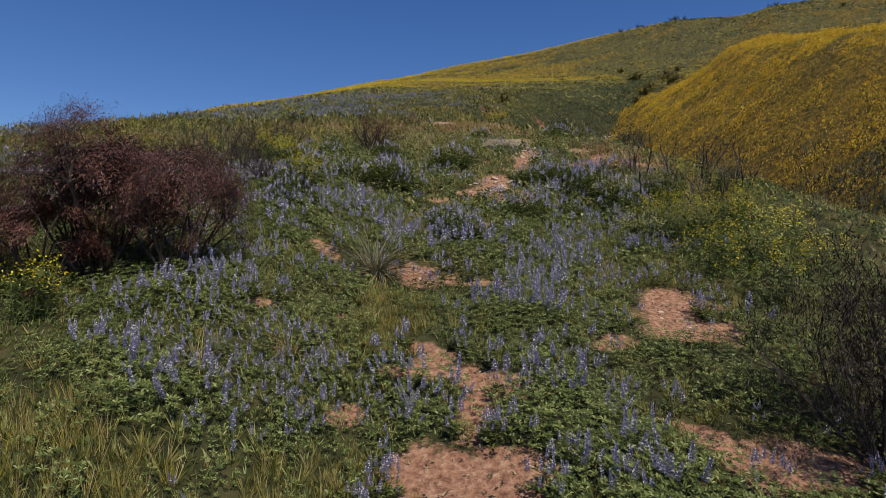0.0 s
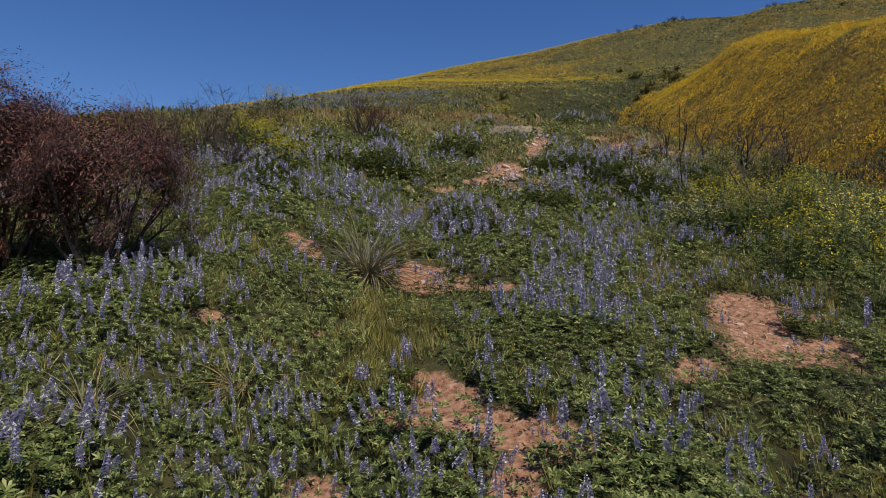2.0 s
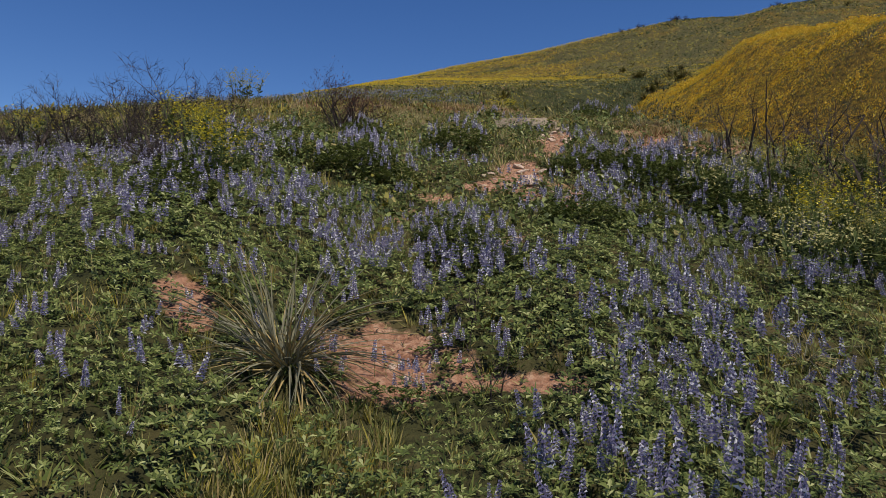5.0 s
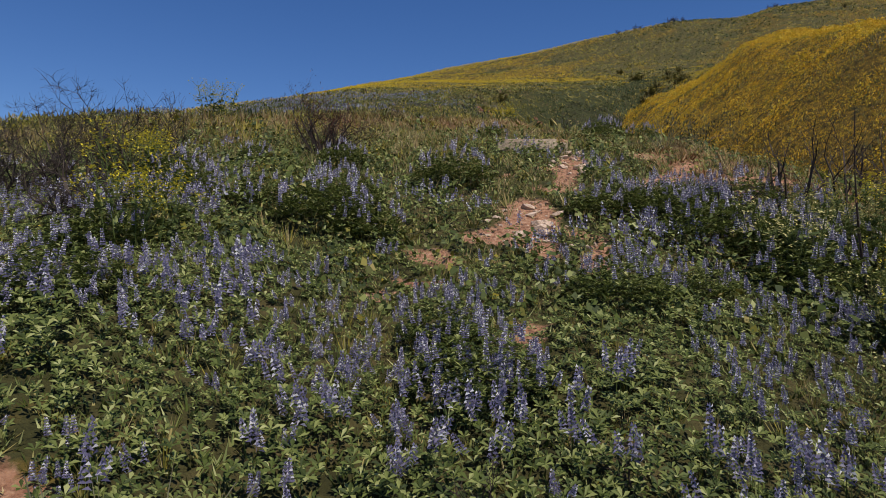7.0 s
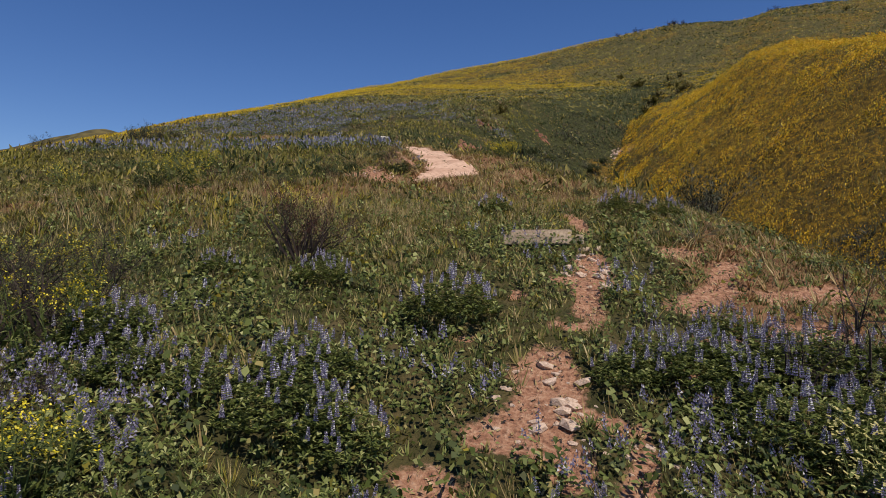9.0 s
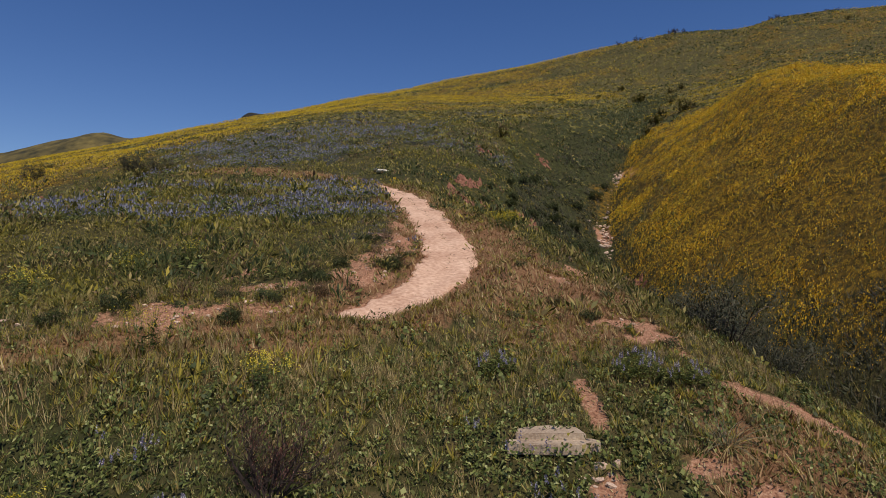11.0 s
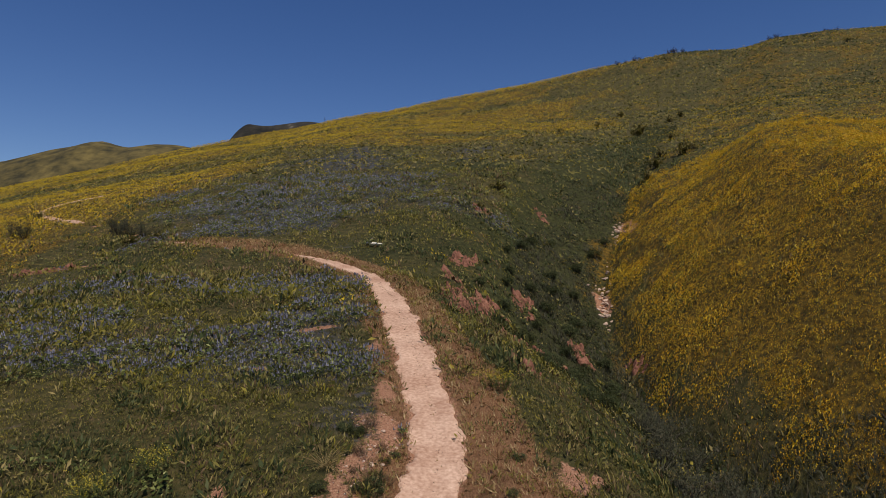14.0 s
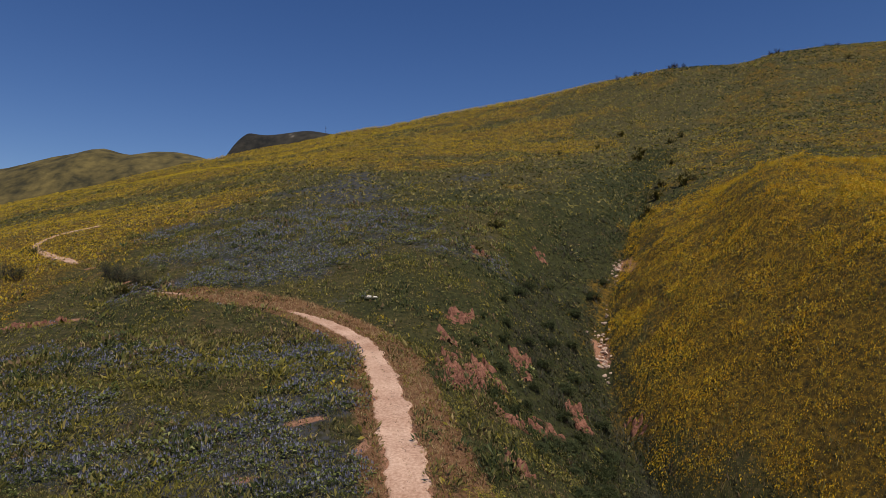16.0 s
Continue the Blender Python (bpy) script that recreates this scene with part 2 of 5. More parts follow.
def height(x, y):
    x, y = np.asarray(x, float), np.asarray(y, float)
    main = knots(CREST_Y, CREST_Z, y)
    main = main - 2.5 * smooth(-25, -50, x) - 0.17 * np.maximum(-x - 50, 0)
    main = main + 1.0 * np.exp(-((x + 13) ** 2 + (y - 54) ** 2) / 250)
    main = main + 0.18 * np.clip(x + 30, 0, 125) * smooth(215, 330, y) + 0.06 * np.clip(x - 30, 0, 150) * smooth(120, 200, y)
    # the near part of the spur leans up to the left and down to the right
    main = main + 0.27 * np.clip(-x - 0.6, 0, 2.2) * smooth(25, 13, y) - 0.09 * np.clip(x - 1.2, 0, 5) * smooth(27, 18, y)
    gx, gz = knots(GULLY_Y, GULLY_X, y), knots(GULLY_Y, GULLY_Z, y)
    d = x - gx
    far = smooth(90, 150, y)
    main = main + (6.5 - 2.0 * far) * smooth(4, 30, d) + 0.06 * np.maximum(d - 30, 0) * smooth(-20, 60, y)
    main = main + 3.7 * smooth(11, 21, d) * smooth(122, 103, y) * smooth(45, 70, y) * (1 - 0.3 * smooth(24, 36, d))
    main = main - 0.5 * np.maximum(40 - y, 0) * smooth(10, 35, d) * 0.15
    left = (0.70 - 0.22 * smooth(80, 105, y)) * np.maximum(-d, 0)
    right = (0.94 - 0.35 * far) * np.maximum(d, 0)
    cut = gz + left + right + 0.5 * fbm(x, y, 6, 5)
    k = 1.3 + 0.02 * np.maximum(y, 0)
    h = np.clip(0.5 + 0.5 * (cut - main) / k, 0, 1)
    z = cut * (1 - h) + main * h - k * h * (1 - h)
    # beyond the skyline the hill rolls over
    over = np.maximum(y - ridge_y(x), 0)
    z = z - 0.012 * over**2 / (1 + 0.02 * over) - 0.30 * over * smooth(0, 25, over)
    z = np.maximum(z, -30 + 0.02 * np.abs(x))
    dist = np.hypot(x, y)
    z = z + 0.10 * fbm(x, y, 2.6, 1) * smooth(200, 60, dist) + 0.9 * fbm(x, y, 22, 2) * smooth(35, 110, dist)
    # cushions of growth on the middle slopes, none under the trail
    gap = trail_gap(x, y)
    z = z + 0.30 * vnoise(x, y, 3.2, 57) * smooth(28, 40, y) * smooth(200, 100, y) * smooth(0.8, 2.5, gap)
    # a low cut bank on the uphill side of the trail
    z = z + 0.35 * smooth(1.2, 2.2, gap) * smooth(7, 3.5, gap) * smooth(27, 29.5, y) * smooth(46, 39, y) * (x < knots(TRAIL_Y, TRAIL_X, y))
    # the foot of the trail runs in a shallow cutting under the brow of the spur
    z = z - 0.30 * smooth(1.5, 0.4, gap) * smooth(30, 27.5, y) + 0.16 * np.exp(-((gap - 1.7) / 0.7) ** 2) * smooth(29, 26.5, y) * (y < 29)
    # a grassy lip between the spur and the trail
    z = z + 0.50 * np.exp(-((gap - 2.6) / 0.9) ** 2) * smooth(25, 27, y) * smooth(37.5, 34, y) * smooth(0, 1.5, x + 4 - 0.35 * (y - 26))
    dy = np.interp(x, [-20, -13, -8.5, -5.6, -3.4], [22, 24.3, 26.1, 27.6, 29.2]) - y
    z = z + 0.5 * np.exp(-((dy - 2.5) / 1.0) ** 2) * smooth(-12, -8, x) * smooth(-2.2, -3.6, x)
    z = z - 0.3 * smooth(-3.5, -8, x) * smooth(15, 18, y) * smooth(24, 21, y)
    z = z + 1.1 * fbm(x, y, 55, 3) * smooth(110, 220, dist)
    return z

# ---- what covers the land ----
TRAIL_X = [-20, -13, -8.5, -5.6, -3.4, -1.5, -0.85, -1.0, -1.9, -3.6, -5.8, -8.5, -12.5, -18, -28, -33, -43, -53, -64, -71, -74.5, -75, -70]
TRAIL_Y = [22, 24.3, 26.1, 27.6, 29.2, 32.1, 35, 38.3, 42.9, 50.4, 59.2, 65.5, 70, 74, 77.7, 80.7, 88, 97.5, 108, 115, 120, 125, 131]
# bare strips of earth: from x, y to x, y, and half their width
BARE_NEAR = [(-.25, 7.6, .1, 7.25, .18), (.05, 7.05, .95, 6.75, .21), (-.5, 7.12, .1, 7.1, .13), (.42, 6.5, .45, 5.9, .14), (0, 5.3, .75, 5.35, .36), (.2, 4.6, .7, 4.7, .5),
             (-.85, 6.05, -.75, 6.15, .15), (-2.28, 8.05, -2.2, 8.1, .14), (-1.33, 8.2, -1.27, 8.25, .08), (-.75, 10.55, -.5, 10.4, .36), (-.7, 11.1, -.35, 10.95, .14),
             (.05, 10.65, .1, 10.4, .1), (.1, 10.35, .75, 10.35, .13), (-2.25, 10.75, -1.9, 10.25, .15), (3.5, 10.1, 3.3, 9.2, .45), (3.1, 8.75, 3.9, 8.95, .36),
             (2.05, 7.95, 2.4, 8.3, .16), (2.43, 6.43, 2.86, 6.13, .12), (3.0, 5.8, 3.9, 5.95, .3)]
BARE_MID = [(.95, 17.6, .75, 16.6, .42), (.1, 16.5, .6, 16.35, .22), (.8, 16.3, 1.0, 16.0, .27), (1.2, 16.95, 1.8, 16.7, .17), (1.85, 16.4, 1.55, 15.5, .2), (-.55, 15.75, -.3, 15.6, .26),
            (-.7, 14.9, -.36, 14.95, .12), (-.95, 14.35, -.85, 14.5, .1), (.62, 13.8, .55, 13.3, .14), (2.2, 21.4, 2.2, 20.7, .32), (1.5, 20.6, 2.0, 20.5, .18), (2.0, 20.3, 1.8, 19.3, .24),
            (1.6, 18.9, 1.25, 18.9, .1), (.7, 19.85, .8, 20, .14), (-.15, 18.5, 0, 18.5, .14), (3.85, 22.1, 4.2, 22.2, .24), (3.5, 19.9, 4.3, 20.6, .32), (4.3, 20.9, 4.9, 21.7, .22),
            (3.3, 18.9, 4.0, 18.95, .22), (4.6, 19.3, 5.5, 19.4, .28), (5.0, 20.4, 6.3, 20.8, .28), (2.75, 18.1, 2.85, 18.0, .14), (4.66, 28.8, 5.25, 26.9, .24), (2.3, 24.6, 2.45, 23.1, .17),
            (5.9, 24.9, 7.5, 24.5, .4), (3.1, 33.5, 3.15, 33.8, .36), (3.6, 29.1, 4.9, 29.1, .34), (4.2, 27.7, 5.2, 28.1, .34), (4.9, 36.2, 5.1, 36.6, .3)]
BARE_FAR = [(-8.4, 33.0, -7.9, 34.0, .3), (-7.2, 31.0, -5.6, 31.6, .35), (-7.5, 28.8, -7.2, 29.0, .3), (-4.0, 35.2, -3.2, 36.4, .35), (-3.5, 33.0, -4.3, 34.4, .25), (-10.4, 30.0, -10.1, 30.3, .35),
            (-9.2, 49.3, -8.0, 49.9, .4), (-4.9, 46.6, -4.8, 47.4, .4), (-10.2, 43.4, -9.6, 43.6, .3), (-46, 75.8, -38.5, 75.8, .6), (-3.3, 40.2, -3.4, 41.8, .4), (4.2, 35.5, 4.2, 36.5, .5),
            (15.9, 85, 15.9, 89, .8), (23.4, 104, 23.4, 108, 1.0)]
TRAIL = np.stack([TRAIL_X, TRAIL_Y], 1).astype(float)
steps = np.linspace(0, len(TRAIL_X) - 1, 160)
TRAIL_FINE = np.stack([knots(range(len(TRAIL_X)), TRAIL_X, steps), knots(range(len(TRAIL_Y)), TRAIL_Y, steps)], 1)


def trail_gap(x, y):
    """Distance from the trail's middle."""
    x, y = np.asarray(x, float), np.asarray(y, float)
    best = np.full(x.shape, 1e9)
    for (ax, ay), (bx, by) in zip(TRAIL_FINE[:-1], TRAIL_FINE[1:]):
        ux, uy = bx - ax, by - ay
        u = np.clip(((x - ax) * ux + (y - ay) * uy) / (ux * ux + uy * uy), 0, 1)
        best = np.minimum(best, np.hypot(x - ax - u * ux, y - ay - u * uy))
    return best


def trail_half(y):
    return np.interp(y, [20, 27, 32, 40, 60, 70, 74, 76.8, 78.5, 80, 82, 95, 100, 131], [0.32, 0.42, 1.0, 1.08, 1.0, 0.65, 0.03, 0.03, 0.22, 0.22, 0.03, 0.03, 0.55, 0.6])


def cut_bank(x, y):
    """The crumbling slope on the uphill side of the trail's lower bend."""
    away = trail_gap(x, y)
    return smooth(1.1, 1.6, away) * smooth(4.2, 2.6, away) * smooth(26.5, 28.5, y) * smooth(41, 37, y) * (x < knots(TRAIL_Y, TRAIL_X, y))


def bare(x, y):
    """1 in the middle of bare earth, 0.5 on its edge, 0 well outside."""
    out = np.zeros(np.shape(x))
    torn = 1 + 0.35 * fbm(x, y, 1.1, 29) + 0.35 * vnoise(x, y, 0.3, 30)
    for ax, ay, bx, by, half in BARE_NEAR + BARE_MID + BARE_FAR:
        ux, uy = bx - ax, by - ay
        u = np.clip(((x - ax) * ux + (y - ay) * uy) / (ux * ux + uy * uy), 0, 1)
        q = np.hypot(x - ax - u * ux, y - ay - u * uy) / half * torn
        out = np.maximum(out, np.clip(1.25 - 0.75 * q, 0, 1))
    away = trail_gap(x, y)
    gap = away / trail_half(y)
    # the crumbling cut bank above the trail
    out = np.maximum(out, cut_bank(x, y) * np.clip(0.47 + 0.75 * fbm(x, y, 1.2, 27), 0, 0.9))
    return np.maximum(out, np.clip(1.5 - gap, 0, 1))


def gold(x, y):
    """Golden flowers: the nose beyond the gully, the upper left slope, a few drifts."""
    d = x - knots(GULLY_Y, GULLY_X, y)
    nose = smooth(0.5, 8, d + 7 * smooth(60, 78, y)) * smooth(32, 54, y + 0.35 * d) * (0.80 - 0.35 * smooth(105, 130, y + 0.25 * (x - 40))) * (0.72 + 0.28 * smooth(0, 12, d))
    streak = vnoise(x + 0.4 * y, 2.6 * y - x, 40, 33) + 0.6 * vnoise(x + 0.4 * y, 2.6 * y - x, 14, 34)
    band = (0.56 + 0.62 * streak) * smooth(-20, 30, y - 150 - 0.75 * (x + 20)) * smooth(85, -5, x) + 0.18 * smooth(150, 200, y) + 0.4 * smooth(60, 5, ridge_y(x) - y) * smooth(150, 60, x)
    left = (0.82 + 0.4 * streak) * smooth(-36, -54, x) * smooth(66, 84, y) * smooth(-170, -150, -y)
    drift = 1.0 * np.exp(-((x + 49) / 7) ** 2 - ((y - 104) / 4.5) ** 2) + 0.8 * np.exp(-((x - 10) / 3) ** 2 - ((y - 134) / 4) ** 2)
    return np.clip(np.maximum(np.maximum(nose, band), np.maximum(left, drift)) + 0.24 * fbm(x, y, 9, 31) + 0.26 * vnoise(x, y, 2.6, 35), 0, 1)


def grassy(x, y):
    """Where grass and yellow-green herbs hold the near spur."""
    strip = np.exp(-((x + 0.75 - 0.06 * (y - 8)) / 0.55) ** 2 - ((y - 8.4) / 1.5) ** 2) + np.exp(-((x + 3.2) / 1.6) ** 2 - ((y - 4.4) / 1.0) ** 2)
    strip = strip + np.exp(-((x + 0.5) / 0.7) ** 2 - ((y - 5.0) / 0.5) ** 2) + 0.9 * np.exp(-((x + 1.2) / 1.3) ** 2 - ((y - 20.5) / 1.6) ** 2) + 0.8 * np.exp(-((x - 0.6) / 1.0) ** 2 - ((y - 18.8) / 0.9) ** 2)
    return np.clip((strip + smooth(0.25, 0.6, fbm(x, y, 3.4, 47)) * (0.35 + 0.65 * smooth(15, 18, y))) * smooth(32, 24, y) + 0.5 * smooth(20, 27, y) * smooth(34, 28, y), 0, 1)


# where the lupines stand thickest on the near spur: x, y, half their width and depth
DRIFTS = [(-1.55, 5.6, .7, .6), (-1.6, 4.7, .5, .5), (-3.4, 6.05, 1.0, .4), (-2.55, 6.7, .8, .4), (-1.24, 6.66, .4, .3), (-1.6, 6.4, .5, .4), (-1.6, 6.0, .7, .8), (-1.8, 5.0, .5, .5), (-3.9, 7.3, 1.5, .5), (-2.6, 7.9, .8, .5), (.6, 8.7, .9, .6), (1.5, 9.9, 1.0, .6), (2.4, 12, 1.2, 1.2), (4.2, 8.9, .5, .5), (-.25, 6.6, .3, .4),
          (-1.3, 6.9, .5, .4), (1.6, 5.0, .8, .4), (-2.0, 5.9, .6, .5), (2.6, 10.3, .9, .6), (3.2, 13.6, 1.4, 1.4), (2.0, 10.8, 1.0, .8), (-.8, 12.2, .6, .5), (-5.5, 15.5, 1.8, 1.0), (-2.2, 12.8, 1.4, .8)]


def bloom(x, y):
    """Lupine: nearly all of the near spur, then drifts across the slope."""
    near = smooth(29, 20, y) * (0.46 - 0.1 * smooth(14, 19, y) + 0.7 * fbm(x, y, 2.0, 41))
    for cx, cy, wide, deep in DRIFTS:
        near = near + 0.48 * np.exp(-((x - cx) / wide) ** 2 - ((y - cy) / deep) ** 2)
    drift = 0.7 * np.exp(-((x + 17) / 9) ** 2 - ((y - 88) / 6) ** 2) + 0.7 * np.exp(-((x + 9) / 4) ** 2 - ((y - 54) / 8) ** 2)
    drift = drift + 0.8 * np.exp(-((x + 7) / 3) ** 2 - ((y - 43.5) / 2.6) ** 2) + 0.6 * np.exp(-((x + 24) / 14) ** 2 - ((y - 125) / 14) ** 2)
    drift = drift + 0.5 * np.exp(-((x + 14) / 8) ** 2 - ((y - 44) / 2.0) ** 2) + 0.55 * np.exp(-((x + 34) / 10) ** 2 - ((y - 92) / 9) ** 2)
    drift = drift + 0.25 + 0.75 * fbm(x, y * 2.2, 12, 43)
    slope = drift * smooth(22, 30, y) * smooth(190, 150, y) * smooth(14, 5, x - 0.05 * y) * smooth(-60, -42, x) * (1 - smooth(0, 1.5, x - knots(TRAIL_Y, TRAIL_X, np.clip(y, 22, 80))) * smooth(80, 66, y))
    return np.clip(np.maximum(near, slope) * smooth(12, 4, x) * (1 - 0.9 * grassy(x, y)), 0, 1)


def lush(x, y):
    d = x - knots(GULLY_Y, GULLY_X, y)
    wall = smooth(-20, -9, d) * smooth(3, 0, d)
    return np.clip(np.maximum(wall, 0.42 + 0.3 * fbm(x, y, 15, 51)) * smooth(190, 140, y), 0, 1)


def clumpy(x, y, size, seed=0):
    """Cushions and hollows in the growth: about 0.75 to 1.35."""
    return 0.75 + 0.6 * smooth(-0.45, 0.6, fbm(x, y, size, 55 + seed))


BANKS = [(0.2, 62.6, 2.0, 4.6, -0.25), (2.4, 66.4, 1.5, 2.4, 0.2), (5.4, 73.4, 1.3, 2.4, 0.5), (-0.3, 74.2, 1.6, 2.2, 0.1), (7.0, 64.8, 1.3, 2.0, 0.3),
         (10.4, 71.2, 1.2, 2.4, 0.4), (10.5, 102.5, 0.9, 1.2, 0.2), (2.0, 95.0, 1.4, 1.0, 0.6), (3.6, 57.5, 1.2, 2.2, 0.2), (-42, 75.6, 4.6, 0.8, 0.0), (-1.4, 69.6, 1.4, 1.4, 0.3), (6.0, 60.8, 1.0, 1.4, 0.3), (3.4, 47.9, 0.8, 1.2, 0.2), (16.2, 74.0, 0.8, 1.6, 0.2)]


def banked(x, y):
    """1 on the eroded banks and in the dry wash, 0 elsewhere."""
    out = np.zeros(np.shape(x))
    for cx, cy, wide, deep, turn in BANKS:
        out = np.maximum(out, smooth(1.0, 0.6, np.hypot((x - cx) / wide, (y - cy) / deep) + 0.3 * vnoise(x, y, 0.9, 66)))
    d = x - knots(GULLY_Y, GULLY_X, y)
    return np.maximum(out, smooth(1.1, 0.5, np.abs(d + 0.1)) * smooth(80, 84, y) * smooth(112, 108, y))


def rust(x, y):
    """Dry reddish grass along the trail and on the shoulder above the gully."""
    gap = trail_gap(x, y) - trail_half(y)
    edge = smooth(2.2, 0.3, gap - 1.5 * smooth(0, 2, x - knots(TRAIL_Y, TRAIL_X, y)))
    shoulder = 0.95 * np.exp(-((x - 2.6) / 3.2) ** 2 - ((y - 31.5) / 7) ** 2)
    flank = 0.95 * np.exp(-((x - 6.0) / 2.4) ** 2 - ((y - 21.5) / 4.0) ** 2) + 0.6 * np.exp(-((x + 9) / 4) ** 2 - ((y - 25) / 2.5) ** 2)
    return np.clip(np.maximum(np.maximum(edge, shoulder) * smooth(92, 72, y) * smooth(22, 27, y), flank) * (0.92 + 0.5 * fbm(x, y, 2.2, 61)), 0, 1)

# ---- meshes from arrays ----
def mesh_of(name, verts, tris, mats, slots=None, smooth_faces=False):
    verts, tris = np.asarray(verts, np.float32), np.asarray(tris, np.int32)
    me = bpy.data.meshes.new(name)
    me.vertices.add(len(verts))
    me.vertices.foreach_set("co", verts.ravel())
    me.loops.add(tris.size)
    me.loops.foreach_set("vertex_index", tris.ravel())
    me.polygons.add(len(tris))
    me.polygons.foreach_set("loop_start", np.arange(0, tris.size, tris.shape[1], dtype=np.int32))
    for m in mats:
        me.materials.append(m)
    if slots is not None:
        me.polygons.foreach_set("material_index", np.asarray(slots, np.int32))
    me.polygons.foreach_set("use_smooth", np.full(len(tris), smooth_faces))
    me.update(calc_edges=True)
    return me


def part(name, mesh, parent, label=""):
    ob = new(name, mesh)
    ob.parent = parent
    return tagged(ob, label) if label else ob


def thing(name, place, label, category, group="", turn=0.0, size=1.0):
    ob = new(name)
    ob.empty_display_size = 0.1
    ob.matrix_basis = Matrix.LocRotScale(place, Euler((0, 0, turn)), (size, size, size))
    return tagged(ob, label, category, group)


def land(x, y, sink=0.0):
    return Vector((x, y, float(surface(np.array([x]), np.array([y]))[0]) - sink))


# ---- the ground: one sheet, fine where the camera passes, coarse to the horizon ----
def steps_from(*stretches):
    """Coordinates in stretches (start, end, step), joined end to end."""
    return np.concatenate([np.arange(a, b - step * 0.5, step) for a, b, step in stretches])


HALF_X = np.concatenate([steps_from((0, 4.6, 0.115), (4.6, 7, 0.18), (7, 30, 0.5), (30, 80, 1.0), (80, 240, 2.6)), np.geomspace(240, 2400, 14)])
GRID_X = np.concatenate([-HALF_X[:0:-1], HALF_X])
GRID_Y = np.concatenate([steps_from((-80, 2, 4), (2, 4, 0.25), (4, 11.5, 0.115), (11.5, 20, 0.18), (20, 45, 0.3), (45, 120, 0.7), (120, 380, 2.5)), np.geomspace(380, 3200, 14)])
PLAN_X, PLAN_Y = (q.ravel() for q in np.meshgrid(GRID_X, GRID_Y))
PLAN_BARE = bare(PLAN_X, PLAN_Y)
PLAN_Z = height(PLAN_X, PLAN_Y) - 0.05 * smooth(0.4, 0.8, PLAN_BARE) + 0.02 * fbm(PLAN_X, PLAN_Y, 0.5, 9) * smooth(60, 30, PLAN_Y)


def surface(x, y):
    """Height of the ground's own faces."""
    nx = len(GRID_X)
    i = np.clip(np.searchsorted(GRID_X, x) - 1, 0, nx - 2)
    j = np.clip(np.searchsorted(GRID_Y, y) - 1, 0, len(GRID_Y) - 2)
    u, v = (x - GRID_X[i]) / (GRID_X[i + 1] - GRID_X[i]), (y - GRID_Y[j]) / (GRID_Y[j + 1] - GRID_Y[j])
    k = j * nx + i
    return (PLAN_Z[k] * (1 - u) + PLAN_Z[k + 1] * u) * (1 - v) + (PLAN_Z[k + nx] * (1 - u) + PLAN_Z[k + nx + 1] * u) * v


def build_ground():
    xs, ys, x, y, z, b = GRID_X, GRID_Y, PLAN_X, PLAN_Y, PLAN_Z, PLAN_BARE
    nx, ny = len(xs), len(ys)
    i = (np.arange(ny - 1)[:, None] * nx + np.arange(nx - 1)).ravel()
    quads = np.stack([i, i + 1, i + nx + 1, i + nx], 1)
    me = mesh_of("ground", np.stack([x, y, z], 1), quads, [HILLSIDE], smooth_faces=True)
    for name, values in (("bare", b), ("gold", gold(x, y)), ("bloom", bloom(x, y) * smooth(24, 36, y)), ("lush", lush(x, y)), ("rust", rust(x, y))):
        me.attributes.new(name, "FLOAT", "POINT").data.foreach_set("value", values.astype(np.float32))
    tagged(new("ground", me), "flowering green and golden hillside with patches of bare red earth", "hillside", kind="structure")


def build_trail():
    """The footpath: a trodden strip with ragged edges, hollowed a little, with its wear."""
    count, across = 1100, 19
    s = np.linspace(0, len(TRAIL_X) - 1, count)
    cx, cy = knots(range(len(TRAIL_X)), TRAIL_X, s), knots(range(len(TRAIL_Y)), TRAIL_Y, s)
    tx, ty = np.gradient(cx), np.gradient(cy)
    ln = np.hypot(tx, ty)
    nx, ny = ty / ln, -tx / ln
    half = trail_half(cy)
    left = half * (1 + 0.30 * fbm(cx, cy, 2.0, 71) + 0.22 * vnoise(cx, cy, 0.4, 72))
    right = half * (1 + 0.30 * fbm(cx, cy, 2.0, 81) + 0.22 * vnoise(cx, cy, 0.4, 82))
    u = np.linspace(-1, 1, across)
    off = np.where(u < 0, u * left[:, None], u * right[:, None])
    x, y = cx[:, None] + nx[:, None] * off, cy[:, None] + ny[:, None] * off
    z = surface(x, y) + (0.09 - 0.05 * np.abs(u) ** 6) * np.clip(half / 0.4, 0, 1)[:, None] - 0.06 * (half < 0.2)[:, None] + 0.014 * fbm(x, y, 0.5, 73) - 0.03 * np.exp(-((u - 0.1) / 0.25) ** 2)
    z[:, 0] -= 0.12
    z[:, -1] -= 0.12
    i = (np.arange(count - 1)[:, None] * across + np.arange(across - 1)).ravel()
    me = mesh_of("trail", np.stack([x.ravel(), y.ravel(), z.ravel()], 1), np.stack([i, i + 1, i + across + 1, i + across], 1), [PATH_EARTH], smooth_faces=True)
    tagged(new("trail", me), "pale pinkish trodden dirt trail winding up the hillside", "trail", kind="structure")


build_ground()
build_trail()

# ---- plants that nobody could count: templates of a few triangles, strewn over the land ----
rng = np.random.default_rng(7)


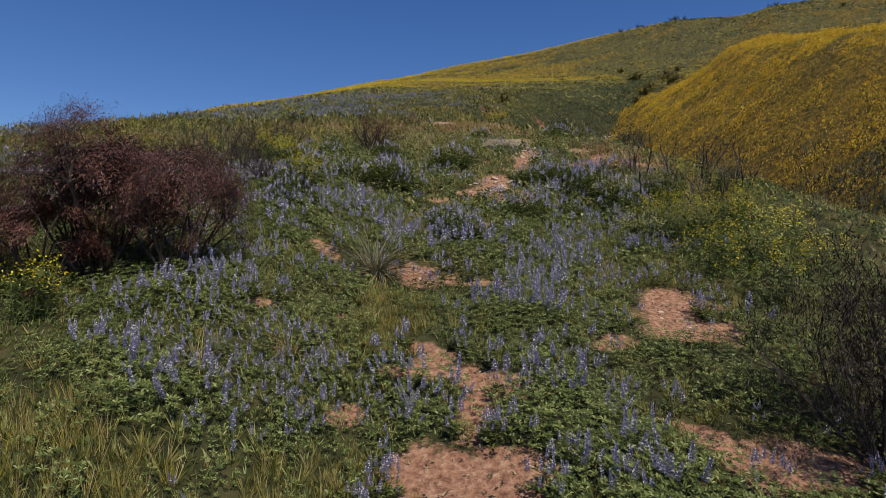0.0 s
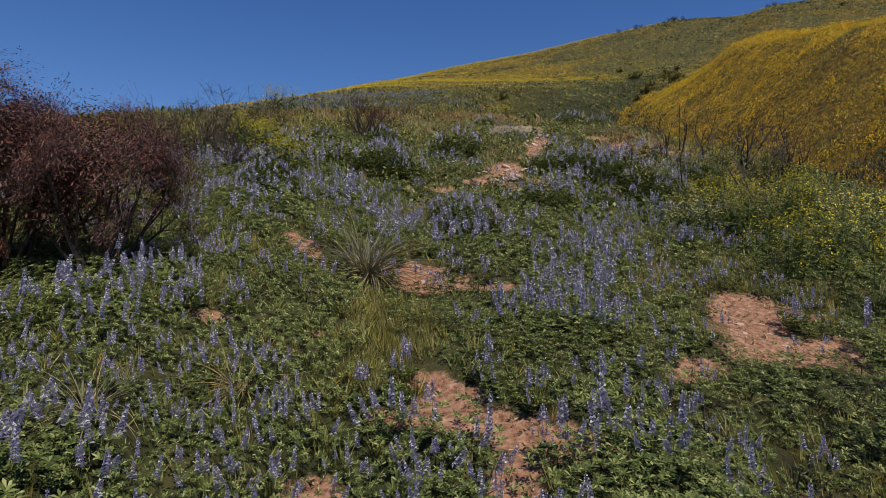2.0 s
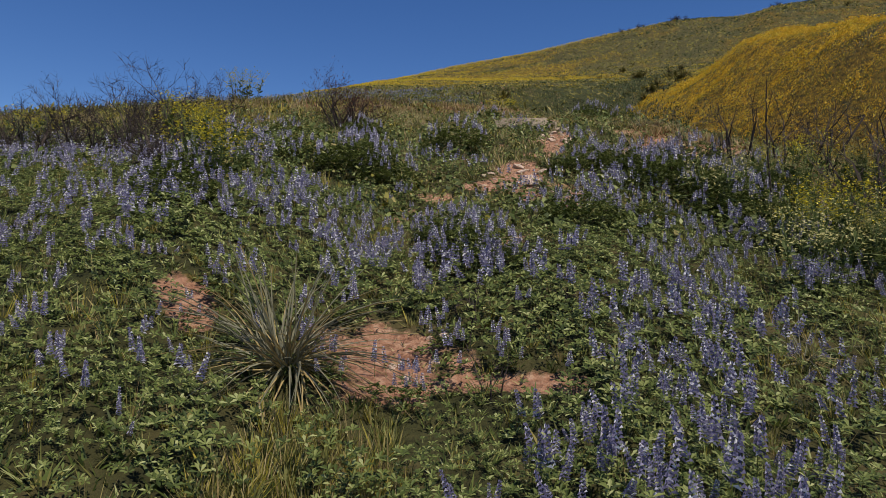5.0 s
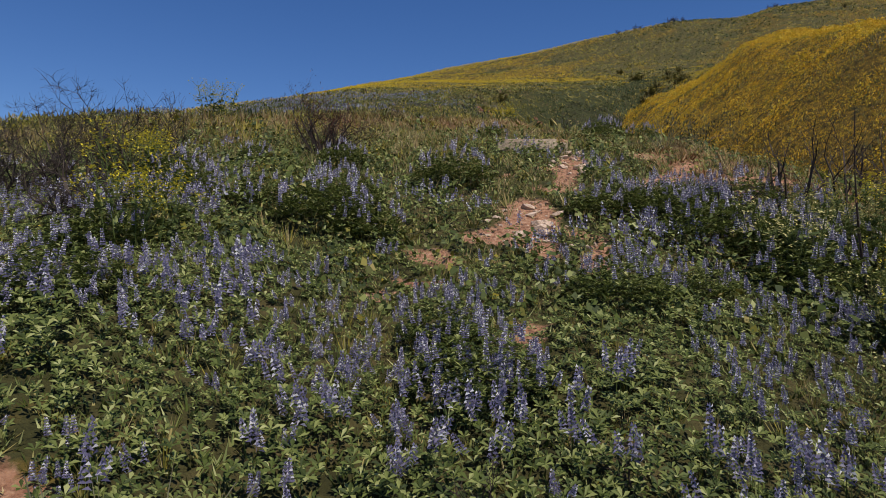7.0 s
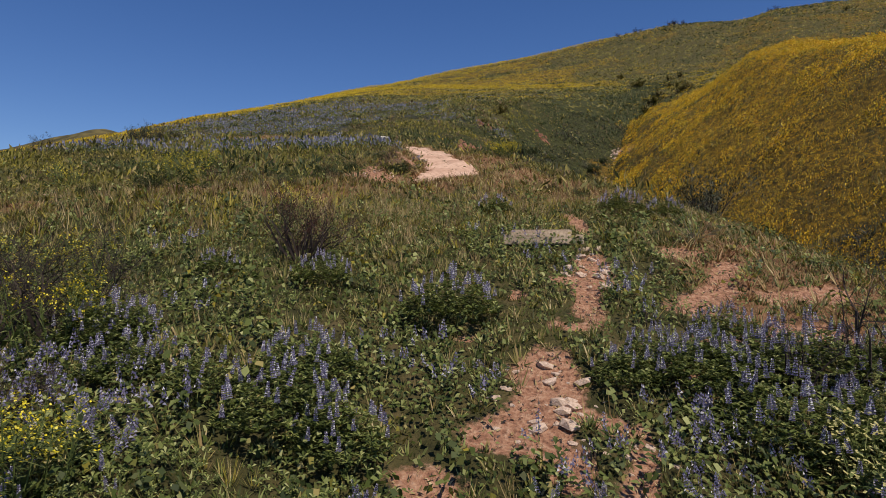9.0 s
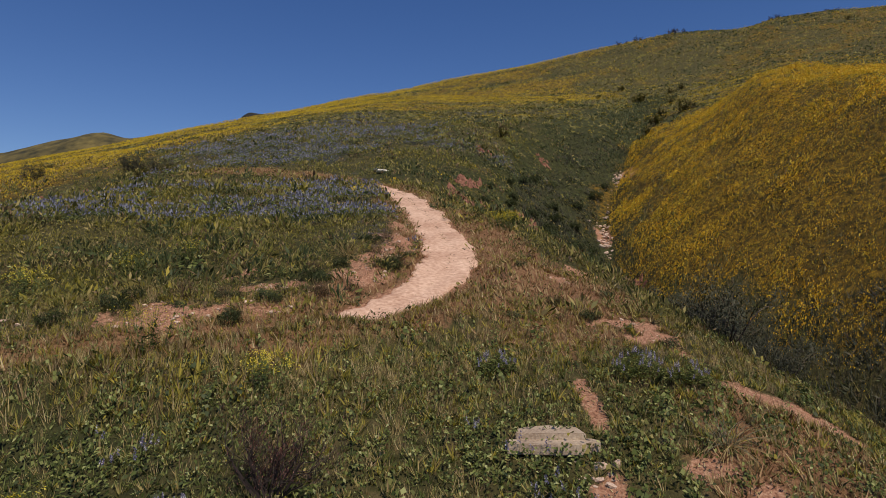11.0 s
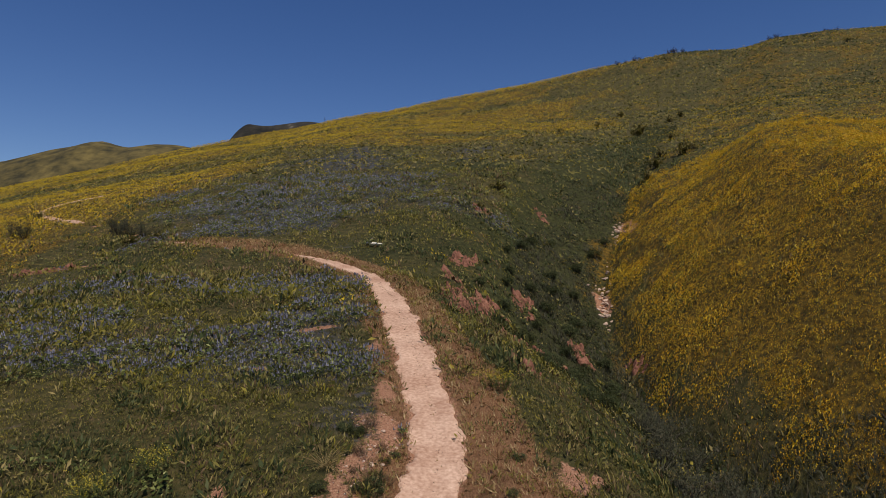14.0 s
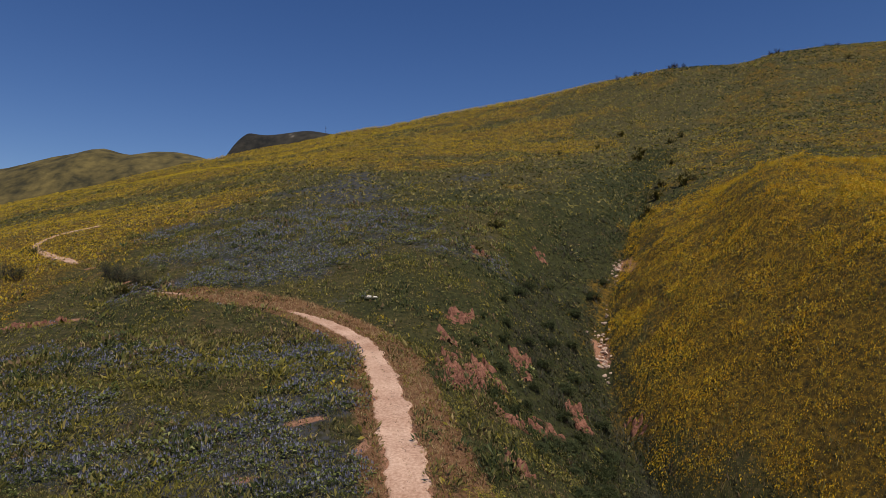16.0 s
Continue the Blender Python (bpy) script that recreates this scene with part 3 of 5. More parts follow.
class Template:
    """Triangles with material slots, built piece by piece."""

    def __init__(self):
        self.v, self.t, self.m = [], [], []

    def tri(self, a, b, c, slot):
        n = len(self.v)
        self.v += [a, b, c]
        self.t.append((n, n + 1, n + 2))
        self.m.append(slot)

    def quad(self, a, b, c, d, slot):
        n = len(self.v)
        self.v += [a, b, c, d]
        self.t += [(n, n + 1, n + 2), (n, n + 2, n + 3)]
        self.m += [slot, slot]

    def blade(self, base, tip, width, slot, bend=0.0, joints=1):
        """A narrow tapering leaf from base to tip, bent outward."""
        base, tip = np.array(base, float), np.array(tip, float)
        way = tip - base
        side = np.cross(way, (0.3, 0.2, 1.0))
        side = side / (np.linalg.norm(side) + 1e-9) * width / 2
        mid = base + way * 0.55 + np.array((0, 0, bend))
        n = len(self.v)
        if joints == 1:
            self.v += [base - side, base + side, tip]
            self.t.append((n, n + 1, n + 2))
            self.m.append(slot)
        else:
            self.v += [base - side * 0.8, base + side * 0.8, mid + side, mid - side, tip]
            self.t += [(n, n + 1, n + 2), (n, n + 2, n + 3), (n + 3, n + 2, n + 4)]
            self.m += [slot] * 3

    def leaflet(self, base, way, length, width, slot):
        """A folded lens-shaped leaflet."""
        base, way = np.array(base, float), np.array(way, float)
        side = np.cross(way, (0, 0, 1.0))
        side = side / (np.linalg.norm(side) + 1e-9) * width / 2
        up = np.array((0, 0, width * 0.25))
        n = len(self.v)
        self.v += [base, base + way * length * 0.6 + side + up, base + way * length, base + way * length * 0.6 - side + up]
        self.t += [(n, n + 1, n + 2), (n, n + 2, n + 3)]
        self.m += [slot, slot]

    def arrays(self):
        return np.array(self.v, float), np.array(self.t, int), np.array(self.m, int)


def unit(v):
    return v / (np.linalg.norm(v) + 1e-9)


def around(r, lean=0.0):
    a = r.uniform(0, 2 * math.pi)
    return np.array((math.cos(a), math.sin(a), lean))


def spike(t, base, length, r, slot, whorls, florets, lean=(0, 0), fat=1.0):
    """A lupine's flower spike: separate whorls of small florets up a stem, smaller to the tip."""
    base = np.array(base, float)
    top = base + np.array((lean[0], lean[1], length))
    t.blade(base - (0, 0, length * 0.8), top, 0.006 * fat, 0)
    for w in range(whorls):
        f = (w + 0.4) / whorls
        c = base + (top - base) * f
        rad = 0.031 * (1 - 0.6 * f) * fat
        turn = r.uniform(0, 6.283)
        h = length / whorls * 0.62
        for k in range(florets):
            a = turn + 6.283 * k / florets
            d = np.array((math.cos(a), math.sin(a), 0.0))
            side = np.array((-d[1], d[0], 0)) * rad * 0.55
            t.tri(c + d * rad * 0.3 - side - (0, 0, h * 0.1), c + d * rad + side * 0.8 - (0, 0, h * 0.25), c + d * rad * 0.8 + (0, 0, h), slot)


def lupine(seed, detail, spikes=None):
    """A lupine plant about 0.45 m high. detail 4: every leaflet; 1: a tuft."""
    r = np.random.default_rng(seed)
    t = Template()
    if detail >= 3:
        fine = detail == 4
        for _ in range(24 if fine else 11):
            d = around(r, 0)
            out = 0.21 * r.uniform(0, 1) ** 0.6
            hub = np.array((d[0] * out, d[1] * out, r.uniform(0.05, 0.33) * (1 - 1.6 * out)))
            turn = r.uniform(0, 6.28)
            tilt = d * r.uniform(0.0, 0.6)
            for k in range(6 if fine else 5):
                a = turn + k * (1.047 if fine else 1.257)
                w = np.array((math.cos(a), math.sin(a), r.uniform(0.05, 0.5))) + tilt * 0.4
                t.leaflet(hub, w / np.linalg.norm(w), r.uniform(0.028, 0.045) * (1 if fine else 1.35), 0.0145 if fine else 0.022, 0)
        for _ in range(r.integers(2, 5) if spikes is None else spikes):
            d = around(r) * r.uniform(0.0, 0.16)
            spike(t, (d[0], d[1], r.uniform(0.20, 0.33)), r.uniform(0.08, 0.17 if fine else 0.14), r, 1, 8 if fine else 6, 5 if fine else 4, d[:2] * 0.35, 0.85 if fine else 0.95)
    elif detail == 2:
        for _ in range(17):
            d = around(r)
            out, h = r.uniform(0.03, 0.19), r.uniform(0.06, 0.30)
            w = np.array((d[0], d[1], r.uniform(-0.2, 0.7)))
            t.leaflet((d[0] * out, d[1] * out, h), w / np.linalg.norm(w), r.uniform(0.05, 0.09), 0.045, 0)
        for _ in range(r.integers(2, 5) if spikes is None else spikes):
            d = around(r) * r.uniform(0.0, 0.18)
            spike(t, (d[0], d[1], r.uniform(0.22, 0.34)), r.uniform(0.08, 0.15), r, 1, 4, 3, d[:2] * 0.3, 1.05)
    else:
        for _ in range(7):
            d = around(r)
            w = np.array((d[0], d[1], r.uniform(-0.1, 0.6)))
            t.leaflet(d * r.uniform(0, 0.16) + (0, 0, r.uniform(0.08, 0.26)), w / np.linalg.norm(w), r.uniform(0.09, 0.15), 0.08, 0)
        for _ in range(3 if spikes is None else spikes):
            d = around(r) * r.uniform(0.02, 0.24)
            spike(t, (d[0], d[1], r.uniform(0.20, 0.30)), r.uniform(0.08, 0.13), r, 1, 1, 3, d[:2] * 0.2, 1.6)
    return t.arrays()


def cushion(seed, leaves, wide, high, leaf, slots, flowers=0, petal=0.05, petal_slot=0, slim=0.9):
    """A low rounded clump: leaves that lie on a dome like scales, with flower heads over it."""
    r = np.random.default_rng(seed)
    t = Template()
    for k in range(leaves + flowers):
        d = unit(np.array((r.normal(), r.normal(), abs(r.normal()) * (0.8 if k < leaves else 1.2) + 0.08)))
        lift = r.uniform(0.75, 1.05) if k < leaves else r.uniform(1.0, 1.2)
        p = np.array((d[0] * wide, d[1] * wide, d[2] * high)) * lift
        a = unit(np.cross(d, r.normal(0, 1, 3)))
        b = unit(np.cross(d, a) + 0.5 * r.uniform(-1, 1) * d)
        if k < leaves:
            q = leaf * r.uniform(0.6, 1.3)
            if slim < 0.5:
                b = unit(0.7 * d + (0, 0, 0.6) + 0.45 * r.normal(0, 1, 3))
            w = q * slim / 2
            t.quad(p - a * w * 0.6, p + b * q * 0.5 - a * w, p + b * q, p + b * q * 0.5 + a * w, slots[r.integers(len(slots))])
        else:
            q = petal * r.uniform(0.6, 1.3)
            t.tri(p - a * q, p + a * q, p + b * q * 1.4, petal_slot)
    return t.arrays()


def tuft(seed, blades, joints, reach, high, width, dry=0.2, flowers=0, disc=0.03, flower_slot=2):
    """A tuft of grass or herbs: blades in slot 0, dry ones in slot 1, small flower heads in slot 2."""
    r = np.random.default_rng(seed)
    t = Template()
    for _ in range(blades):
        d = around(r)
        p = d * r.uniform(0, reach * 0.4)
        h = high * r.uniform(0.45, 1.0)
        t.blade(p, p + d * reach * r.uniform(0.2, 1) + (0, 0, h), width * r.uniform(0.7, 1.3), int(r.random() < dry), h * 0.15, joints)
    for _ in range(flowers):
        d = around(r) * r.uniform(0, reach * 1.3)
        c = np.array((d[0], d[1], high * r.uniform(0.7, 1.15)))
        a = around(r, r.uniform(-0.3, 0.3)) * disc
        b = np.cross(a, (0, 0, 1.0)) * r.uniform(0.2, 0.9) + (0, 0, disc * 1.5)
        t.tri(c - a, c + a, c + b, flower_slot)
    return t.arrays()


def recolour(template, slots):
    """The same tuft in other materials."""
    v, t, m = template
    return v, t, np.array(slots)[m]


def strew(name, templates, mats, x, y, size, label, category, sink=0.02, squash=None, which=None):
    """One mesh of many copies of the templates at the places given."""
    count = len(x)
    pick = rng.integers(0, len(templates), count) if which is None else which
    turn, z = rng.uniform(0, 2 * math.pi, count), surface(x, y) - sink
    # stand with the slope a little
    gx, gy = (surface(x + 0.5, y) - z - sink) / 0.5, (surface(x, y + 0.5) - z - sink) / 0.5
    tall = np.ones(count) if squash is None else squash
    vs, ts, ms, base = [], [], [], 0
    for k, (v, t, m) in enumerate(templates):
        at = np.flatnonzero(pick == k)
        if not len(at):
            continue
        c, s = np.cos(turn[at])[:, None], np.sin(turn[at])[:, None]
        px = (v[:, 0] * c - v[:, 1] * s) * size[at, None]
        py = (v[:, 0] * s + v[:, 1] * c) * size[at, None]
        pz = v[:, 2] * size[at, None] * tall[at, None]
        pz = pz + np.clip(px * gx[at, None] + py * gy[at, None], -0.6, 0.6)
        vs.append(np.stack([px + x[at, None], py + y[at, None], pz + z[at, None]], -1).reshape(-1, 3))
        ts.append((t[None] + (base + np.arange(len(at)) * len(v))[:, None, None]).reshape(-1, 3))
        ms.append(np.tile(m, len(at)))
        base += len(at) * len(v)
    me = mesh_of(name, np.concatenate(vs), np.concatenate(ts), mats, np.concatenate(ms))
    return tagged(new(name, me), label, category, kind="stuff")


def field(x0, x1, y0, y1, per_m2):
    """Jittered places over a rectangle."""
    step = per_m2 ** -0.5
    gx, gy = np.meshgrid(np.arange(x0, x1, step), np.arange(y0, y1, step))
    x, y = gx.ravel() + rng.uniform(-0.6, 0.6, gx.size) * step, gy.ravel() + rng.uniform(-0.6, 0.6, gx.size) * step
    return x, y


def in_view(x, y, half=0.80, back=2.0):
    """The wedge of land that lies ahead of the walk."""
    return (np.abs(x) < 1.8 + half * (y + back) * (y > -back)) & (y > 1.5)


def visible_far(x, y):
    return y < ridge_y(x) + 6


def plant_meadow():
    # near: full plants
    lup4 = [lupine(s, 4) for s in range(6)] + [lupine(10 + s, 4, 0) for s in range(4)]
    lup3 = [lupine(100 + s, 3) for s in range(6)] + [lupine(110 + s, 3, 0) for s in range(4)]
    lup2 = [lupine(20 + s, 2) for s in range(6)] + [lupine(30 + s, 2, 0) for s in range(4)]
    lup1 = [lupine(40 + s, 1) for s in range(6)] + [lupine(50 + s, 1, 0) for s in range(4)]

    def choose(x, y, low, high):
        """Plants in bloom where the drifts are, green ones elsewhere."""
        blooming = rng.random(len(x)) < smooth(low, high, bloom(x, y))
        return np.where(blooming, rng.integers(0, 6, len(x)), rng.integers(6, 10, len(x)))

    for kinds, places, label in ((lup4, field(-7, 7, 4.2, 9.5, 22), "dense violet-blue lupines with green palmate leaves"),
                                 (lup3, field(-9, 8, 9.5, 15.5, 20), "dense drifts of violet-blue lupines over green leaves")):
        x, y = places
        ok = in_view(x, y, 0.62, 0.5) & (rng.random(len(x)) < (0.6 + 0.4 * smooth(0.2, 0.5, bloom(x, y))) * (1 - 0.85 * grassy(x, y))) & (bare(x, y) < 0.42)
        x, y = x[ok], y[ok]
        strew("lupine_meadow", kinds, [LUPINE_LEAF, LUPINE_BLOOM], x, y, rng.uniform(0.65, 1.1, len(x)) * clumpy(x, y, 1.1), label, "lupine", which=choose(x, y, 0.42, 0.95))
    x, y = field(-26, 9, 15.5, 31, 17)
    ok = in_view(x, y) & (rng.random(len(x)) < (0.2 + 0.7 * smooth(0.2, 0.6, bloom(x, y))) * (1 - 0.85 * grassy(x, y)) * (1 - 0.8 * rust(x, y))) & (bare(x, y) < 0.5)
    x, y = x[ok], y[ok]
    strew("lupine_meadow", lup2, [LUPINE_LEAF, LUPINE_BLOOM], x, y, rng.uniform(0.75, 1.3, len(x)),
          "violet-blue lupines among grass higher on the spur", "lupine", which=choose(x, y, 0.32, 0.8))
    near, far = field(-40, 15, 31, 62, 11), field(-60, 15, 62, 112, 6)
    x, y = np.concatenate([near[0], far[0]]), np.concatenate([near[1], far[1]])
    ok = in_view(x, y) & (rng.random(len(x)) < 0.95 * smooth(0.5, 0.7, bloom(x, y) + 0.55 * vnoise(x, y * 1.6, 2.0, 72))) & (bare(x, y) < 0.35)
    x, y = x[ok], y[ok]
    strew("lupine_meadow", lup1, [LUPINE_LEAF, LUPINE_DRIFT], x, y, np.clip(rng.lognormal(-0.1, 0.4, len(x)), 0.45, 2.0) * (0.75 + y / 130),
          "drifts of grey-violet lupines across the slope", "lupine", which=choose(x, y, 0.3, 0.55))

    # a carpet of small leaves under everything
    cp = [tuft(180 + s, 11, 1, 0.11, 0.10, 0.022, 0.2) for s in range(8)]
    near, far = field(-9, 8, 4.0, 15.5, 48), field(-26, 11, 15.5, 27, 22)
    x, y = np.concatenate([near[0], far[0]]), np.concatenate([near[1], far[1]])
    ok = in_view(x, y, 0.68, 0.5) & (bare(x, y) < 0.46)
    x, y = x[ok], y[ok]
    strew("leaf_carpet", cp, [LUPINE_LEAF, GRASS], x, y, rng.uniform(0.7, 1.4, len(x)) * (0.9 + 0.03 * np.maximum(y - 12, 0)), "low carpet of small green leaves under the lupines", "herbs")
    # litter and pebbles on the bare earth and the trail
    bits = [tuft(190 + s, 4, 1, 0.05, 0.016, 0.012, 0.5) for s in range(6)]
    near, far = field(-4, 6, 3.5, 24, 60), field(-14, 2, 24, 66, 16)
    x, y = np.concatenate([near[0], far[0]]), np.concatenate([near[1], far[1]])
    ok = in_view(x, y) & (bare(x, y) > 0.42) & (rng.random(len(x)) < 0.75)
    x, y = x[ok], y[ok]
    strew("litter", bits, [CHAR, STRAW], x, y, rng.uniform(0.5, 1.4, len(x)) * (1 + 0.03 * y), "bits of dry stalk and crumbs on bare earth", "litter", sink=-0.012 - 0.045 * (y > 24))

    # grasses and herbs between them
    g3 = [recolour(tuft(60 + s, 30, 1, 0.12, 0.24, 0.006, 0.4), (0, 1) if s < 2 else (2, 1)) for s in range(6)]
    h3 = [recolour(tuft(70 + s, 24, 1, 0.13, 0.17, 0.014, 0.15), (0, 2)) for s in range(5)]
    near, strips = field(-9, 8, 4.0, 15.5, 30), field(-5, 5, 4.0, 12, 95)
    x, y = np.concatenate([near[0], strips[0]]), np.concatenate([near[1], strips[1]])
    extra = np.arange(len(x)) >= len(near[0])
    ok = in_view(x, y, 0.62, 0.5) & (bare(x, y) < 0.5) & (rng.random(len(x)) < np.where(extra, smooth(0.3, 0.7, grassy(x, y)), 0.22 + 0.7 * grassy(x, y)))
    x, y = x[ok], y[ok]
    strew("meadow_grass", g3 + h3, [GRASS, STRAW, LIME], x, y, rng.uniform(0.55, 1.2, len(x)), "green and straw-coloured grass tufts and herbs between the lupines", "grass")
    g2 = [tuft(80 + s, 14, 1, 0.14, 0.27, 0.010, 0.4) for s in range(5)]
    h2 = [tuft(90 + s, 16, 1, 0.17, 0.19, 0.024, 0.15) for s in range(5)]
    x, y = field(-28, 13, 13, 31, 36)
    g2 = g2 + h2 + [recolour(q, (3, 1, 2)) for q in g2] + [recolour(q, (4, 3, 2)) for q in h2]
    ok = in_view(x, y) & ((y > 15.5) | (np.abs(x) > 0.62 * (y + 0.5))) & (bare(x, y) < 0.55) & (rng.random(len(x)) < 0.28 + 0.4 * smooth(21, 25, y) + 0.45 * grassy(x, y))
    x, y = x[ok], y[ok]
    dry = rng.random(len(x)) < 0.08 + 0.7 * smooth(19, 25, y) + 0.4 * vnoise(x, y, 2.2, 67)
    strew("meadow_grass", g2, [GRASS, STRAW, FADED, BROWN, LIME], x, y, which=rng.integers(0, 10, len(x)) + 10 * dry, size=rng.uniform(0.6, 1.35, len(x)) * (1 + 0.35 * np.exp(-((y - 24) / 2.0) ** 2) * smooth(1, -2, x)), label="olive and straw-coloured grass and herbs on the upper spur", category="grass")

    # leafy cushions among the grass of the upper spur
    kinds = ((0, 0, 1), (0, 0, 0), (1, 2, 0), (3, 0, 3))
    lc = [cushion(410 + 10 * k + s, 26, 0.2, 0.26, 0.058, slots) for k, slots in enumerate(kinds) for s in range(4)]
    x, y = field(-20, 10, 14, 29, 6.5)
    ok = in_view(x, y) & (bare(x, y) < 0.45) & (rng.random(len(x)) < 0.9 - 0.5 * rust(x, y) - 0.5 * smooth(23, 27, y))
    x, y = x[ok], y[ok]
    tone = vnoise(x, y, 1.8, 73) + rng.normal(0, 0.35, len(x)) + 0.6 * smooth(2.5, 4.5, x) + 0.5 * smooth(-2, -4.5, x)
    strew("spur_herbs", lc, [LUPINE_LEAF, GRASS, LIME, DUSKY], x, y, rng.uniform(0.6, 1.4, len(x)) * clumpy(x, y, 1.4), "low leafy green cushions of herbs on the upper spur", "herbs", which=4 * np.digitize(tone, (-0.3, 0.25, 0.6)) % 16 + rng.integers(0, 4, len(x)))

    # coarser cover to both sides and behind
    x, y = field(-22, 20, -12, 24, 5)
    ok = ~in_view(x, y, 0.62, 0.5)
    x, y = x[ok], y[ok]
    strew("meadow_grass", g2, [GRASS, STRAW, FADED, BROWN, LIME], x, y, rng.uniform(0.9, 1.7, len(x)), "olive grass on the flanks of the spur", "grass", which=rng.integers(0, 20, len(x)))

    # rusty dry grass by the trail
    rs = [tuft(100 + s, 8, 1, 0.22, 0.2, 0.03, 0.3) for s in range(5)]
    x, y = field(-34, 13, 17, 84, 19)
    ok = in_view(x, y) & (rng.random(len(x)) < 0.85 * smooth(0.25, 0.75, rust(x, y))) & (rng.random(len(x)) < 1 - smooth(0.35, 0.7, bare(x, y)))
    x, y = x[ok], y[ok]
    strew("dry_grass", rs, [RUST, STRAW], x, y, rng.uniform(0.6, 1.3, len(x)) * (1 + y / 200), "rusty dry grass along the edges of the trail", "dry grass")

    # tall dry grass along the brow and on the left shoulder
    tall = [tuft(200 + s, 26, 1, 0.18, 0.34, 0.008, 0.75) for s in range(6)]
    x, y = field(-18, 2, 21.5, 36, 7)
    straw = np.exp(-((y - 25.2 - 0.10 * x) / 1.8) ** 2) * smooth(1.5, -1.5, x) + 1.6 * np.exp(-((x + 10.2) / 2.4) ** 2 - ((y - 30.6) / 1.8) ** 2)
    ok = in_view(x, y) & (rng.random(len(x)) < straw * (0.65 + 0.7 * fbm(x, y, 2.0, 63))) & (trail_gap(x, y) > trail_half(y) + 0.3)
    x, y = x[ok], y[ok]
    strew("dry_grass", tall, [GRASS, STRAW], x, y, rng.uniform(0.6, 1.25, len(x)), "tall straw-coloured dry grass on the brow of the spur", "dry grass")

    # the middle slope: clumps of one kind stand together, in drifts
    kinds = ((0, 1), (2, 0, 0), (3, 3, 1), (4, 0), (1, 0), (1, 4, 5))
    m0 = [cushion(210 + 10 * k + s, 18 - 5 * (k == 5), 0.2, 0.2, 0.12, slots, 7 * (k == 5), 0.03, 5, 0.3) for k, slots in enumerate(kinds) for s in range(5)]
    m1 = [cushion(110 + 10 * k + s, 16 - 4 * (k == 5), 0.22, 0.22, 0.15, slots, 7 * (k == 5), 0.04, 5, 0.33) for k, slots in enumerate(kinds) for s in range(5)]
    m2 = [cushion(310 + 10 * k + s, 18 - 5 * (k == 5), 0.38, 0.34, 0.2, slots, 6 * (k == 5), 0.06, 5, 0.49) for k, slots in enumerate(kinds) for s in range(5)]
    for tufts, places, label in ((m0, field(-34, 18, 29, 45, 14), "dense green, yellow-green and withered herbs beside the trail"),
                                 (m1, field(-50, 20, 45, 66, 7), "green and yellow-green herbs over the middle slope"),
                                 (m2, field(-80, 26, 66, 118, 2.0), "olive herbs and yellow drifts over the upper slope")):
        x, y = places
        d = x - knots(GULLY_Y, GULLY_X, y)
        ok = in_view(x, y) & (d < 1.5) & (rng.random(len(x)) < 1 - 0.85 * smooth(0.3, 0.7, bare(x, y))) & (rng.random(len(x)) < 1.0 - 0.8 * rust(x, y))
        ok &= rng.random(len(x)) < 1 - 0.5 * smooth(-13, -8, d) * smooth(60, 45, y)
        ok &= (rng.random(len(x)) < 1 - 0.75 * banked(x, y)) & (trail_gap(x, y) > trail_half(y))
        x, y, d = x[ok], y[ok], d[ok]
        tone = 1.0 * vnoise(x, y * 1.5, 2.0, 58) + 1.1 * vnoise(x, y * 1.8, 7, 59) + rng.normal(0, 0.25, len(x)) + 0.25 * smooth(62, 45, y) + 0.2 * smooth(66, 75, y)
        wall = smooth(-15, -9, d) * smooth(45, 58, y)
        kind = np.select([rng.random(len(x)) < 0.75 * wall, rng.random(len(x)) < (1.15 * gold(x, y) - 0.2) * smooth(42, 58, y), tone < -0.7, tone > 0.3, (tone > -0.4) & (tone < 0.0)], [2, 5, 2, 1, 3], rng.integers(0, 2, len(x)) * 4)
        size = np.clip(rng.lognormal(-0.08, 0.42, len(x)), 0.45, 2.3) * np.where(y < 66, 1.0 + 0.007 * np.maximum(y - 29, 0), 0.8 + 0.004 * (y - 66)) * clumpy(x, y, 2.4) * (1 + 0.15 * (kind == 2))
        strew("slope_herbs", tufts, [HERB, GRASS, LIME, DUSKY, BROWN, BUTTER], x, y, size, label, "herbs", squash=1 - 0.4 * wall, which=5 * kind + rng.integers(0, 5, len(x)))

    # tufts on and beside the trail
    x, y = field(-34, 3, 24, 74, 5.0)
    q = trail_gap(x, y) / trail_half(y)
    ok = in_view(x, y) & (q < 1.25) & (rng.random(len(x)) < 0.14 + 0.7 * smooth(0.65, 1.1, q))
    x, y = x[ok], y[ok]
    strew("dry_grass", rs, [RUST, GRASS], x, y, rng.uniform(0.35, 0.9, len(x)), "small tufts of grass growing in the trail", "dry grass", sink=-0.04)

    # dark scorched growth in the gully, its tones deepened to carry the gully's shade
    dk = [tuft(170 + s, 11, 1, 0.35, 0.45, 0.05, 0.14) for s in range(6)]
    x, y = field(4, 42, 26, 120, 8.0)
    d = x - knots(GULLY_Y, GULLY_X, y)
    ok = in_view(x, y) & (d > -13 + 0.05 * (y - 30)) & (d < 2 + 12 * smooth(62, 44, y)) & (banked(x, y) < 0.4) & (rng.random(len(x)) < 0.9 * smooth(-14, -7, d) * (1 - 0.5 * smooth(70, 110, y)))
    x, y = x[ok], y[ok]
